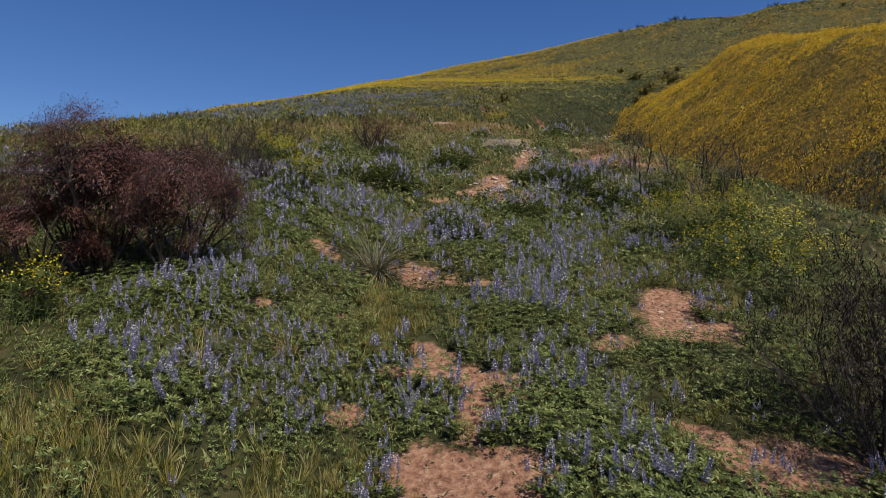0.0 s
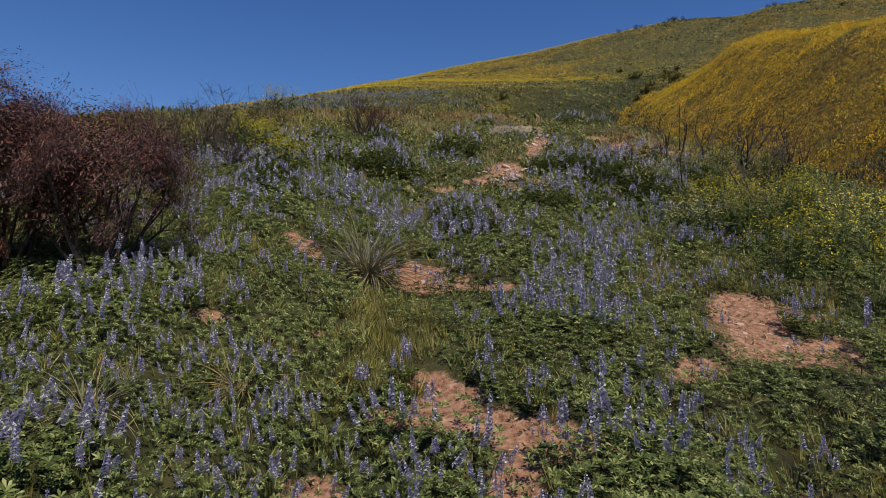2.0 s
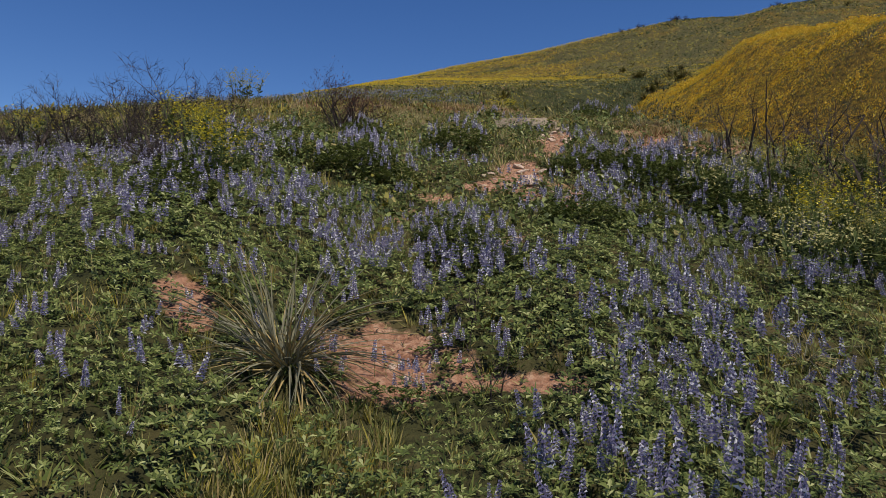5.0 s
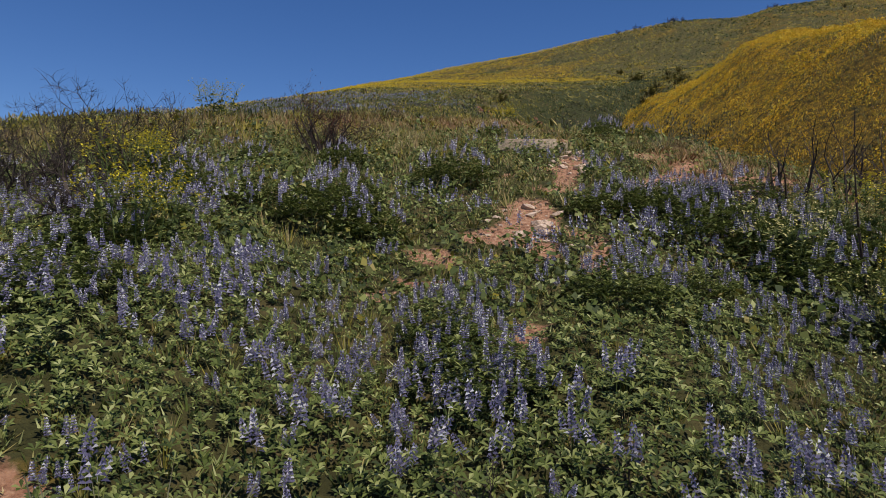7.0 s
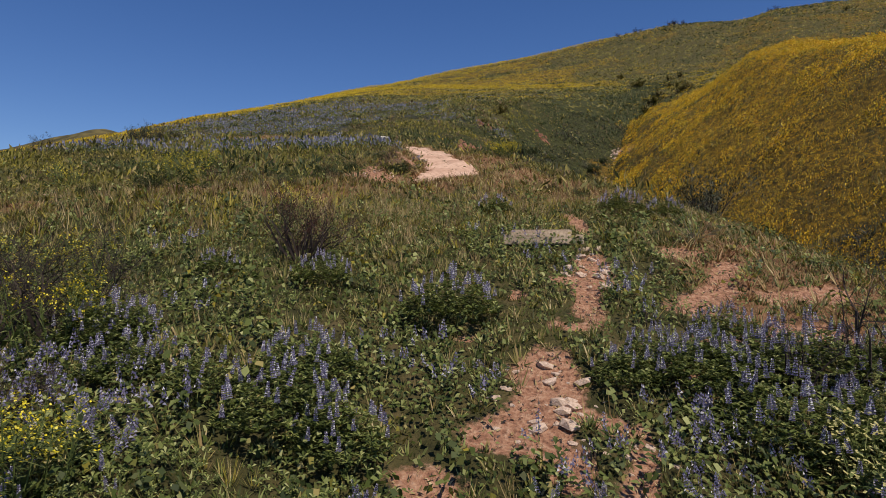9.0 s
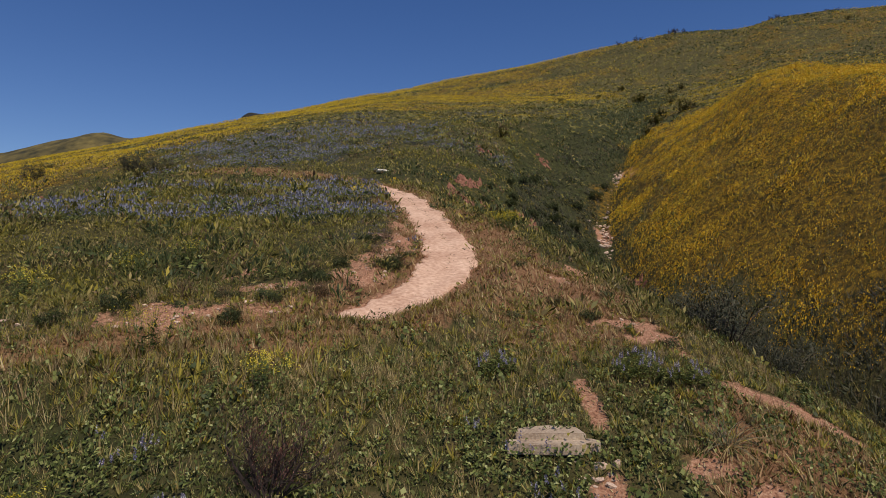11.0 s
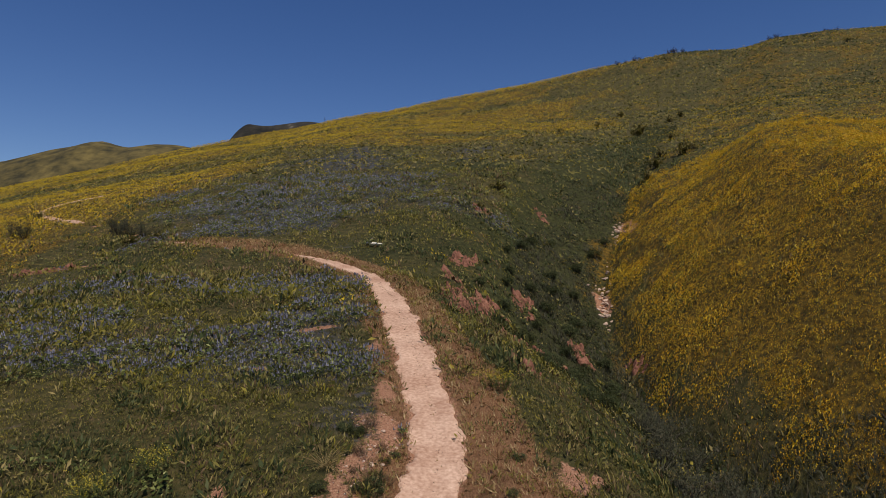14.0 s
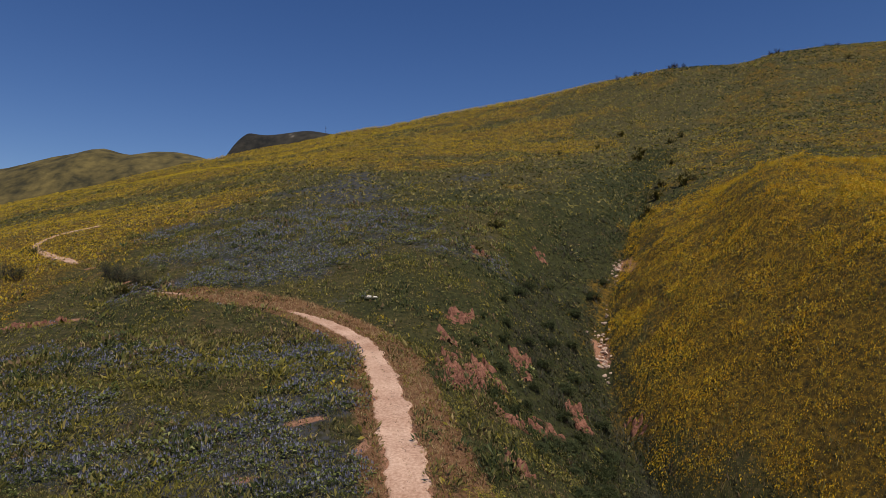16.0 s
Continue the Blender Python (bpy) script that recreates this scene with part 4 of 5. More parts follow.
    strew("gully_growth", dk, [SCRUB, CHAR], x, y, rng.uniform(0.6, 1.4, len(x)) * clumpy(x, y, 2.4), "dark green and scorched growth along the gully, coloured darker for its shade", "scrub")

    x, y = field(18, 64, 110, 190, 1.6)
    d = x - knots(GULLY_Y, GULLY_X, y)
    ok = np.abs(d + 1) < 4 + 2 * vnoise(x, y, 9, 71)
    x, y = x[ok], y[ok]
    strew("gully_growth", dk, [DUSKY, BROWN], x, y, rng.uniform(1.2, 2.2, len(x)), "dark growth along the upper gully", "scrub")

    # gold: the nose across the gully, and the upper slopes
    gd = [recolour(tuft(430 + 10 * k + s, 3, 1, 0.2, 0.36, 0.04, 0.4, dots, 0.037), (0, green, 2 if s < 4 else 5)) for k, (dots, green) in enumerate(((2, 4), (5, 1), (9, 0), (0, 3))) for s in range(6)]
    x, y = field(12, 80, 34, 122, 11.5)
    d = x - knots(GULLY_Y, GULLY_X, y)
    ok = in_view(x, y) & (d > 0.3) & (banked(x, y) < 0.4) & (rng.random(len(x)) < 1.0 - 0.5 * smooth(85, 105, y))
    x, y = x[ok], y[ok]
    rich = 3.5 * smooth(-0.05, 0.42, gold(x, y)) * (0.8 + 0.45 * vnoise(x, y, 5, 68) + 0.7 * vnoise(x, y, 1.9, 69) + 0.3 * vnoise(x, y, 0.9, 70)) + rng.normal(0, 0.35, len(x))
    pick = np.select([rich < 0.6, rich < 1.35, rich < 2.1], [3, 0, 1], 2)
    strew("golden_flowers", gd, [HERB, GRASS, GOLD, DUSKY, BROWN, BUTTER], x, y, np.clip(rng.lognormal(-0.05, 0.3, len(x)), 0.5, 1.6) * (0.75 + y / 170) * clumpy(x, y, 1.8), "tall golden-yellow wildflowers covering the nose across the gully", "wildflowers", which=6 * pick + rng.integers(0, 6, len(x)))
    fr = [tuft(150 + s, 2, 1, 0.4, 0.4, 0.16, 0.25, 6, 0.075) for s in range(8)]
    gr = [recolour(tuft(160 + s, 4, 1, 0.5, 0.38, 0.22, 0.3), ((0, 1), (0, 2), (3, 0), (3, 3))[s // 2]) for s in range(8)]
    x, y = field(-200, 330, 100, 352, 1.15)
    ok = in_view(x, y, 0.78) & visible_far(x, y) & ((y > 117) | (x < -55)) & (rng.random(len(x)) < 1.15 - y / 420)
    x, y = x[ok], y[ok]
    far_gold = (rng.random(len(x)) < (0.05 + 0.8 * smooth(0.2, 0.75, gold(x, y))) * (1 - 0.75 * smooth(30, 130, x))).astype(bool)
    size = rng.uniform(0.6, 1.4, len(x)) * (0.66 + y / 300)
    shade = vnoise(x + 0.4 * y, 2.6 * y - x, 26, 36) + 0.8 * vnoise(x, y * 1.5, 7, 37) + rng.normal(0, 0.35, len(x)) + 0.85 * smooth(50, 130, x)
    kind = np.select([shade < 0.1, shade < 0.7, shade < 1.3], [2, 0, 4], 6) + rng.integers(0, 2, len(x))
    strew("golden_flowers", fr, [GRASS, STRAW, BUTTER], x[far_gold], y[far_gold], size[far_gold], "yellow wildflowers on the far upper slopes", "wildflowers")
    rest = ~far_gold
    strew("slope_herbs", gr, [HERB, GRASS, LIME, DUSKY], x[rest], y[rest], size[rest], "olive green growth on the far hillside", "herbs", which=kind[rest])


plant_meadow()

# ---- shrubs, yuccas, flowers that stand alone ----
class Soup:
    """Points and triangles of one part."""

    def __init__(self):
        self.v, self.t, self.n = [], [], 0

    def add(self, v, t):
        self.v.append(np.asarray(v, float))
        self.t.append(np.asarray(t, int) + self.n)
        self.n += len(v)

    def limb(self, p, q, r0, r1):
        """A tapered three-sided piece of stem."""
        way = q - p
        a = np.cross(way, (0.31, 0.17, 0.94))
        a = a / (np.linalg.norm(a) + 1e-9)
        b = np.cross(way / (np.linalg.norm(way) + 1e-9), a)
        ring = [a, -0.5 * a + 0.866 * b, -0.5 * a - 0.866 * b]
        self.add([p + r0 * k for k in ring] + [q + r1 * k for k in ring],
                 [(0, 1, 4), (0, 4, 3), (1, 2, 5), (1, 5, 4), (2, 0, 3), (2, 3, 5)])

    def leaf(self, p, way, length, width):
        side = np.cross(way, (0.2, 0.3, 0.93))
        side = side / (np.linalg.norm(side) + 1e-9) * width / 2
        self.add([p, p + way * length * 0.5 + side, p + way * length, p + way * length * 0.5 - side], [(0, 1, 2), (0, 2, 3)])

    def mesh(self, name, mat):
        return mesh_of(name, np.concatenate(self.v), np.concatenate(self.t), [mat])


def grow(seed, stems, high, spread, depth=3, thick=0.022, leaves=0, leaf=0.05, upright=0.5, forks=3, slim=0.45, haze=0.045, dome=None):
    """Branches that fork towards the light. Returns the stems one by one, the twigs and the leaves."""
    r = np.random.default_rng(seed)
    woods, twigs, crown = [], Soup(), Soup()
    tips = []

    def shoot(p, way, length, radius, level):
        pieces = 3 if level < depth else 2
        for k in range(pieces):
            way = unit(way + r.normal(0, 0.16 + 0.05 * level, 3) + (0, 0, 0.10 * upright))
            q = p + way * length / pieces
            end = radius * (0.8 if level < depth else 0.55)
            (woods[-1] if level < min(2, depth - 1) else twigs).limb(p, q, radius, end)
            if level < depth and (k or level):
                for _ in range(forks - 1 if level < depth - 1 else forks):
                    turn = unit(way + r.normal(0, 0.62, 3))
                    shoot(q, turn, length * r.uniform(0.45, 0.7), max(end * 0.6, 0.003), level + 1)
            p, radius = q, end
            if level >= depth - 1:
                tips.append((q, way))

    for k in range(stems):
        a = 2 * math.pi * (k + r.uniform(-0.3, 0.3)) / stems
        lean = r.uniform(0.15, 1.0) * spread / high
        way = unit(np.array((math.cos(a) * lean, math.sin(a) * lean, 1.0)))
        start = np.array((math.cos(a), math.sin(a), 0)) * 0.07 * spread - (0, 0, 0.06)
        woods.append(Soup())
        shoot(start, way, high * r.uniform(0.32, 0.72), thick * r.uniform(0.7, 1.2), 0)
    if leaves:
        rise = np.array([max(q[2], 0.05) for q, _ in tips])
        at = np.array([q for q, _ in tips])[pick := r.choice(len(tips), leaves, p=rise**0.15 / (rise**0.15).sum())] + r.normal(0, haze, (leaves, 3))
        ways = np.array([w for _, w in tips])[pick] + r.normal(0, 0.8, (leaves, 3))
        ways = ways / np.linalg.norm(ways, axis=1, keepdims=True) * leaf * r.uniform(0.6, 1.4, (leaves, 1))
        side = np.cross(ways, (0.2, 0.3, 0.93))
        side = side / (np.linalg.norm(side, axis=1, keepdims=True) + 1e-9) * leaf * slim / 2
        at[:, 2] = np.maximum(at[:, 2], 0.0)
        quad = np.stack([at, at + ways * 0.5 + side, at + ways, at + ways * 0.5 - side], 1).reshape(-1, 3)
        base = 4 * np.arange(leaves)[:, None]
        crown.add(quad, np.concatenate([base + (0, 1, 2), base + (0, 2, 3)]))
    if dome:
        # the wind keeps the crown rounded: what reaches past the dome is drawn back towards it
        for soup in (*woods, twigs, crown):
            for v in soup.v:
                far = np.sqrt((v[:, 0] / dome[0]) ** 2 + (v[:, 1] / dome[0]) ** 2 + (v[:, 2] / dome[1]) ** 2)
                v *= np.where(far > 0.8, (0.8 + (far - 0.8) * 0.32) / np.maximum(far, 0.01), 1)[:, None]
    return woods, twigs, crown


def shrub(name, x, y, label, category, seed, stems, high, spread, depth=3, thick=0.022, leaves=0, leaf=0.05, leaf_mat=None, forks=3, upright=0.5, group="", slim=0.45, haze=0.045, dome=None):
    woods, twigs, crown = grow(seed, stems, high, spread, depth, thick, leaves, leaf, upright, forks, slim, haze, dome)
    ob = thing(name, land(x, y, 0.03), label, category, group)
    for wood in woods:
        part("stem", wood.mesh("stem", CHAR), ob)
    if twigs.n:
        tagged(part("twig_growth", twigs.mesh("twig_growth", CHAR), ob), kind="stuff")
    if crown.n:
        tagged(part("foliage", crown.mesh("foliage", leaf_mat or SEARED), ob), kind="stuff")
    return ob


def moved(ob, x, y, turn, size, sink=0.05):
    return copy_thing(ob, Matrix.LocRotScale(land(x, y, sink), Euler((0, 0, turn)), (size, size, size)))


def build_shrubs():
    burnt = "burnt shrub with charred stems and reddish-brown seared leaves"
    shrub("burnt_shrub", -4.95, 8.75, "large " + burnt, "shrub", 1, 20, 3.3, 2.6, 3, 0.03, 40000, 0.078, SEARED, 3, 0.5, slim=0.26, haze=0.06, dome=(1.4, 2.3))
    shrub("burnt_shrub", -3.8, 8.75, "smaller " + burnt, "shrub", 2, 13, 2.7, 1.7, 3, 0.026, 24000, 0.068, SEARED, 3, 0.5, slim=0.26, haze=0.055, dome=(0.95, 2.05))
    shrub("burnt_shrub", -6.9, 8.6, burnt + " beside yellow mustard", "shrub", 3, 12, 2.0, 1.8, 3, 0.026, 15000, 0.07, SEARED, 2, 0.3, slim=0.2, haze=0.05, dome=(1.1, 1.55))
    shrub("burnt_shrub", -5.5, 8.2, "low " + burnt, "shrub", 19, 14, 1.9, 1.9, 3, 0.026, 20000, 0.07, SEARED, 2, 0.3, slim=0.22, haze=0.06, dome=(1.2, 1.45))
    shrub("burnt_shrub", 4.3, 6.05, "blackened leafless shrub of dense charred twigs", "shrub", 4, 22, 2.2, 1.5, 3, 0.022, 14000, 0.085, CHAR, 2, slim=0.12, haze=0.05)
    bare_label = "leafless fire-blackened shrub with thin upright stems"
    shrub("dead_shrub", -3.05, 20.9, bare_label, "shrub", 5, 26, 1.35, 1.3, 3, 0.03, 3000, 0.06, SEARED, 2, 1.4, slim=0.2)
    for x, y, high, seed in ((-6.45, 17.75, 1.35, 6), (-7.5, 17.6, 1.3, 7), (-8.5, 17.3, 1.2, 8), (-5.6, 18.0, 1.35, 13), (-4.9, 15.6, 0.8, 14)):
        shrub("dead_shrub", x, y, "leafless grey-brown shrub with spreading branches", "shrub", seed, 8, high * 1.15, 1.6, 3, 0.036, 300, 0.05, CHAR, 3, 0.7, slim=0.15)
    for x, y, high, seed in ((5.6, 14.6, 1.5, 9), (6.9, 16.4, 1.5, 10), (4.0, 17.6, 0.9, 11), (7.6, 20.5, 1.1, 12)):
        shrub("dead_shrub", x, y, "leafless charred shrub with a few crooked branches", "shrub", seed, 7, high * 1.2, 0.9, 3, 0.03, 0, 0.03, None, 2, 0.6)
    for x, y, high, seed in ((5.0, 17.9, 1.5, 15), (6.1, 18.4, 1.6, 16), (7.1, 18.6, 1.7, 17), (8.0, 18.2, 1.6, 18)):
        shrub("dead_shrub", x, y, "leafless charred shrub with long bare forks above the mustard", "shrub", seed, 6, high * 1.2, 1.1, 2, 0.034, 0, 0.03, None, 2, 0.9)
    stalk = thing("burnt_stalk", land(4.35, 14.8, 0.05), "single tall charred upright stalk", "stalk")
    s, p, rings = Soup(), np.array((0.0, 0, 0)), []
    for k in range(8):
        rings += [p + (0.02 - 0.002 * k) * np.array((math.cos(a), math.sin(a), 0)) for a in (0, 1.57, 3.14, 4.71)]
        p = p + unit(np.array((0.03 * k - 0.13, 0.02, 1.0))) * 0.33
    s.add(rings, [(4 * k + a, 4 * k + (a + 1) % 4, 4 * k + 4 + b) for k in range(7) for a in range(4) for b in (a, (a + 1) % 4)])
    part("stem", s.mesh("stem", CHAR), stalk)
    for x, y, size, seed in ((0.25, 10.05, 0.5, 21), (1.9, 6.9, 0.55, 22), (2.3, 6.4, 0.5, 23), (0.1, 11.2, 0.55, 24), (1.25, 16.2, 0.45, 25), (1.0, 11.6, 0.5, 26), (1.5, 15.1, 0.4, 27), (2.6, 19.0, 0.45, 28)):
        shrub("burnt_twigs", x, y, "small clump of charred forked twigs in the earth", "twigs", seed, 3, size, 0.3, 2, 0.012, 0, 0.03, None, 2, 0.6)
    # charred thickets down in the gully
    seeds = shrub("gully_shrub", 8.2, 32.5, "dark scorched shrub on the side of the gully", "shrub", 31, 9, 1.6, 1.3, 2, 0.025, 1800, 0.1, SCRUB, 2, 0.7, group="gully shrubs", slim=0.3, haze=0.09)
    r = np.random.default_rng(31)
    for x, y in ((9.6, 35.5), (10.8, 38), (12.4, 41), (12.0, 44), (13.8, 46.5), (15.2, 49), (14.2, 53), (12.6, 57), (16.2, 46), (17.4, 51), (11.4, 40.2), (10.2, 42.5), (13.4, 60), (9.0, 37.0),
                 (7.6, 30.6), (8.4, 34.4), (9.8, 33.0), (11.0, 35.4), (12.6, 37.6), (13.2, 43.4), (14.8, 44.6), (15.8, 42.4), (16.4, 48.6), (18.2, 47.4), (17.0, 54.0), (15.4, 56.2), (14.6, 62.5), (11.8, 51.0), (10.6, 47.4), (12.2, 53.6), (19.6, 44.8), (18.8, 40.6)):
        moved(seeds, x, y, r.uniform(0, 6), r.uniform(0.9, 1.5))
    # leafy scrub on the gully's wall, and single dark bushes up the hill
    scrub = shrub("scrub_bush", 4.2, 60.5, "dark green scrub bush on the wall of the gully", "bush", 41, 9, 1.4, 1.2, 2, 0.025, 2600, 0.11, DUSKY, 2, 0.6, group="scrub bushes", haze=0.1, dome=(1.1, 0.95))
    for x, y, size in ((6.5, 58, 1.1), (8.5, 63, 1.2), (3.5, 69.5, 1.0), (8.8, 68, 1.3), (12.2, 66, 1.2), (1.4, 71, 0.9), (7.8, 75, 1.2), (11.0, 77, 1.2), (13.2, 80, 1.0), (4.5, 79, 1.0),
                       (2.5, 61, 0.8), (9.5, 55, 1.0), (12.8, 72, 1.0), (5.5, 66.5, 0.9), (6.5, 70.5, 1.0), (9.8, 74.0, 1.1), (4.0, 74.5, 0.8), (10.4, 60.5, 1.1), (7.4, 54.0, 0.9), (8.6, 57.8, 1.0), (11.4, 63.6, 1.0), (6.2, 63.5, 0.8), (9.9, 66.2, 1.1), (2.2, 76.5, 0.8), (6.6, 78.5, 1.0), (9.2, 80.5, 1.1), (12.0, 84.5, 1.1), (8.0, 91.5, 1.0), (11.0, 96.0, 1.1), (4.6, 84.0, 0.9), (5.0, 51.5, 0.8), (6.8, 48.5, 0.8), (8.4, 51.0, 0.9), (9.5, 84, 1.3), (13.6, 92, 1.3), (17, 98, 1.3), (6.5, 88, 1.2), (19.2, 102, 1.2)):
        moved(scrub, x, y, r.uniform(0, 6), size * r.uniform(0.85, 1.15))
    dark = shrub("hill_bush", 51, 225, "single dark bush on the far hillside", "bush", 43, 9, 1.6, 1.3, 2, 0.05, 700, 0.34, HERB, 2, 0.7, group="bushes on the far hill")
    for x, y, size in ((4.7, 105, 1.5), (1.8, 95.5, 1.0), (60, 202, 2.0), (67, 213, 2.2), (46, 181, 2.4), (42, 170, 2.2), (39, 205, 1.5), (-37, 81, 1.4), (-34.5, 82, 1.2), (-68, 110, 1.6), (162, 286, 2.4),
                       (40, 131, 2.4), (42.5, 135, 2.2), (37.5, 136, 2.0), (34, 128, 2.0), (31, 122, 1.8), (47, 160, 2.0), (25, 186, 1.4)):
        moved(dark, x, y, r.uniform(0, 6), size * 0.55, 0.2)
    for x, y, size in ((-39.5, 85, 1.5), (-41.5, 86.5, 1.3), (-37.4, 84.2, 1.2), (-43, 88, 1.2), (-57.5, 92.5, 1.6), (-60, 94, 1.4), (-35.5, 83, 1.0)):
        tagged(moved(seeds, x, y, r.uniform(0, 6), size, 0.1), "dark scorched shrub on the open slope", "shrub", "scorched shrubs on the slope")
    snag = shrub("ridge_shrub", 78, 327, "leafless shrub standing dark against the sky on the ridge", "shrub", 47, 9, 1.6, 1.3, 2, 0.07, 0, 0.1, None, 3, 0.8, group="shrubs along the ridge")
    for x, y, size in ((74, 327, 1.6), (82, 326, 1.9), (85, 326, 1.5), (99, 324, 2.0), (101.5, 324, 2.3), (105, 324, 1.6), (150, 330, 1.6), (154, 331, 1.8), (182, 338, 1.6), (188, 340, 1.8), (20, 340, 1.2), (-15, 336, 1.0), (30, 342, 1.2)):
        moved(snag, x, y, r.uniform(0, 6), size, 0.3)


def build_bank_growth():
    """Low dark bushes and clods on the crumbling bank above the trail."""
    r = np.random.default_rng(131)
    low = shrub("low_shrub", -4.6, 33.6, "low dark green shrub on the crumbling bank above the trail", "shrub", 51, 7, 0.5, 0.55, 2, 0.012, 1500, 0.05, DUSKY, 2, 0.4, group="low shrubs on the bank", haze=0.06, dome=(0.5, 0.45))
    straw = shrub("low_shrub", -5.4, 32.8, "low withered brown shrub on the crumbling bank above the trail", "shrub", 52, 8, 0.5, 0.5, 2, 0.012, 900, 0.06, BROWN, 2, 0.6, group="low shrubs on the bank", slim=0.2, haze=0.05)
    xs, ys = r.uniform(-13, 0, 600), r.uniform(27, 39, 600)
    for k in np.flatnonzero(cut_bank(xs, ys) > 0.3)[:34]:
        moved(straw if k % 4 == 0 else low, float(xs[k]), float(ys[k]), r.uniform(0, 6), r.uniform(0.55, 1.25), 0.04)
    for x, y, size in ((2.6, 30.6, 0.8), (1.8, 33.5, 0.7), (3.4, 29.4, 0.9), (4.4, 31.8, 0.8), (1.2, 29.0, 0.6), (2.2, 36.5, 0.8), (5.0, 27.4, 0.9), (3.8, 26.2, 0.8)):
        tagged(moved(low, x, y, r.uniform(0, 6), size, 0.04), "low dark green shrub among rusty grass beside the trail", "shrub", "low shrubs by the trail")


def yucca_blades(mat):
    """A few bent blades about 1 m long, to be turned and scaled."""
    out = []
    for k, droop in enumerate((0.10, 0.28, 0.50, 0.8)):
        v, t, n = [], [], 5
        for i in range(n + 1):
            u = i / n
            half = 0.0065 * (1 - u ** 2.5) + 0.001
            z = -droop * u ** 2.4
            v += [(u, -half, z + 0.004), (u, 0, z - 0.004), (u, half, z + 0.004)]
            if i:
                a = 3 * i
                t += [(a - 3, a - 2, a + 1), (a - 3, a + 1, a), (a - 2, a - 1, a + 2), (a - 2, a + 2, a + 1)]
        out.append(mesh_of("blade", v, t, [mat]))
    return out


BLADES, DRY_BLADES = yucca_blades(YUCCA), yucca_blades(STRAW)


def yucca(name, x, y, size, blades, seed, label, all_dry=False):
    """A rosette of long stiff blades, the old ones hanging dry round its foot."""
    r = np.random.default_rng(seed)
    ob = thing(name, land(x, y, 0.02), label, "yucca")
    lean = r.normal(0, 0.12, 2)
    for _ in range(blades):
        age = r.random()
        dry = all_dry or age > 0.72 or r.random() < 0.3
        rise = 70 - 78 * age ** 0.8 + r.normal(0, 17)
        length = size * r.uniform(0.4, 1.25)
        kind = min(3, int(r.random() * 2.6 + 1.8 * age))
        blade = part("dry_blade" if dry else "blade", (DRY_BLADES if dry else BLADES)[kind], ob)
        a = r.uniform(0, 2 * math.pi)
        foot = (r.uniform(0.02, 0.22) * size * math.cos(a + 0.6), r.uniform(0.02, 0.22) * size * math.sin(a + 0.6), 0.14 * size * (1 - 0.6 * age))
        turn = Euler((r.uniform(-0.5, 0.5), -radians(rise), a)).to_matrix().to_4x4()
        tip = Matrix.Rotation(lean[0], 4, "X") @ Matrix.Rotation(lean[1], 4, "Y")
        blade.matrix_basis = tip @ Matrix.Translation(foot) @ turn @ Matrix.Diagonal((length, size ** 0.5, length, 1))


def build_yuccas():
    yucca("yucca", -1.15, 9.95, 0.72, 298, 1, "grey-green yucca clump with long stiff narrow blades")
    yucca("yucca", -2.35, 6.3, 0.42, 70, 2, "small half-dry yucca clump among lupines")
    yucca("yucca", 2.75, 10.9, 0.40, 70, 3, "small pale yucca clump among lupines")
    yucca("yucca", 4.5, 22.6, 0.8, 110, 4, "grey-green yucca clump beside bare earth")
    yucca("yucca", -4.6, 34.9, 0.9, 110, 5, "dry brown yucca clump on the bank above the trail", True)
    yucca("yucca", 4.9, 33.5, 0.6, 60, 6, "green yucca clump on the shoulder above the gully")
    yucca("yucca", -1.6, 7.0, 0.38, 60, 7, "loose tuft of dry straw-coloured blades", True)


def mustard(name, x, y, high, spread, stems, seed, label, petals, heads=60, group=""):
    """A tall branching herb with many small four-petalled heads."""
    r = np.random.default_rng(seed)
    leaves, blooms = Soup(), Soup()
    ob = thing(name, land(x, y, 0.02), label, "flowering herb", group)
    for _ in range(stems):
        stalks = Soup()
        a = r.uniform(0, 6.283)
        foot = np.array((math.cos(a), math.sin(a), 0)) * spread * r.uniform(0, 0.7)
        top = foot + np.array((math.cos(a) * spread * 0.35, math.sin(a) * spread * 0.35, high * r.uniform(0.65, 1.0)))
        stalks.limb(foot, top, 0.006, 0.003)
        for _ in range(12):
            p = foot + (top - foot) * r.uniform(0.05, 0.75)
            leaves.leaf(p, unit(r.normal(0, 1, 3) * (1, 1, 0.5) + (0, 0, 0.3)), r.uniform(0.07, 0.17), r.uniform(0.03, 0.075))
        for _ in range(4):
            p = foot + (top - foot) * r.uniform(0.5, 0.9)
            q = p + unit(r.normal(0, 1, 3) * (1, 1, 0.3) + (0, 0, 1.0)) * high * 0.25
            stalks.limb(p, q, 0.004, 0.002)
            for _ in range(max(1, heads // 12)):
                c = q + r.normal(0, 0.045, 3)
                d = unit(r.normal(0, 1, 3))
                blooms.leaf(c, d, 0.03, 0.026)
                blooms.leaf(c, unit(np.cross(d, (0.1, 0.2, 1))), 0.03, 0.026)
        part("stalk", stalks.mesh("stalk", MUSTARD_LEAF), ob)
    tagged(part("foliage", leaves.mesh("foliage", MUSTARD_LEAF), ob), kind="stuff")
    tagged(part("blossom", blooms.mesh("blossom", petals), ob), kind="stuff")
    return ob


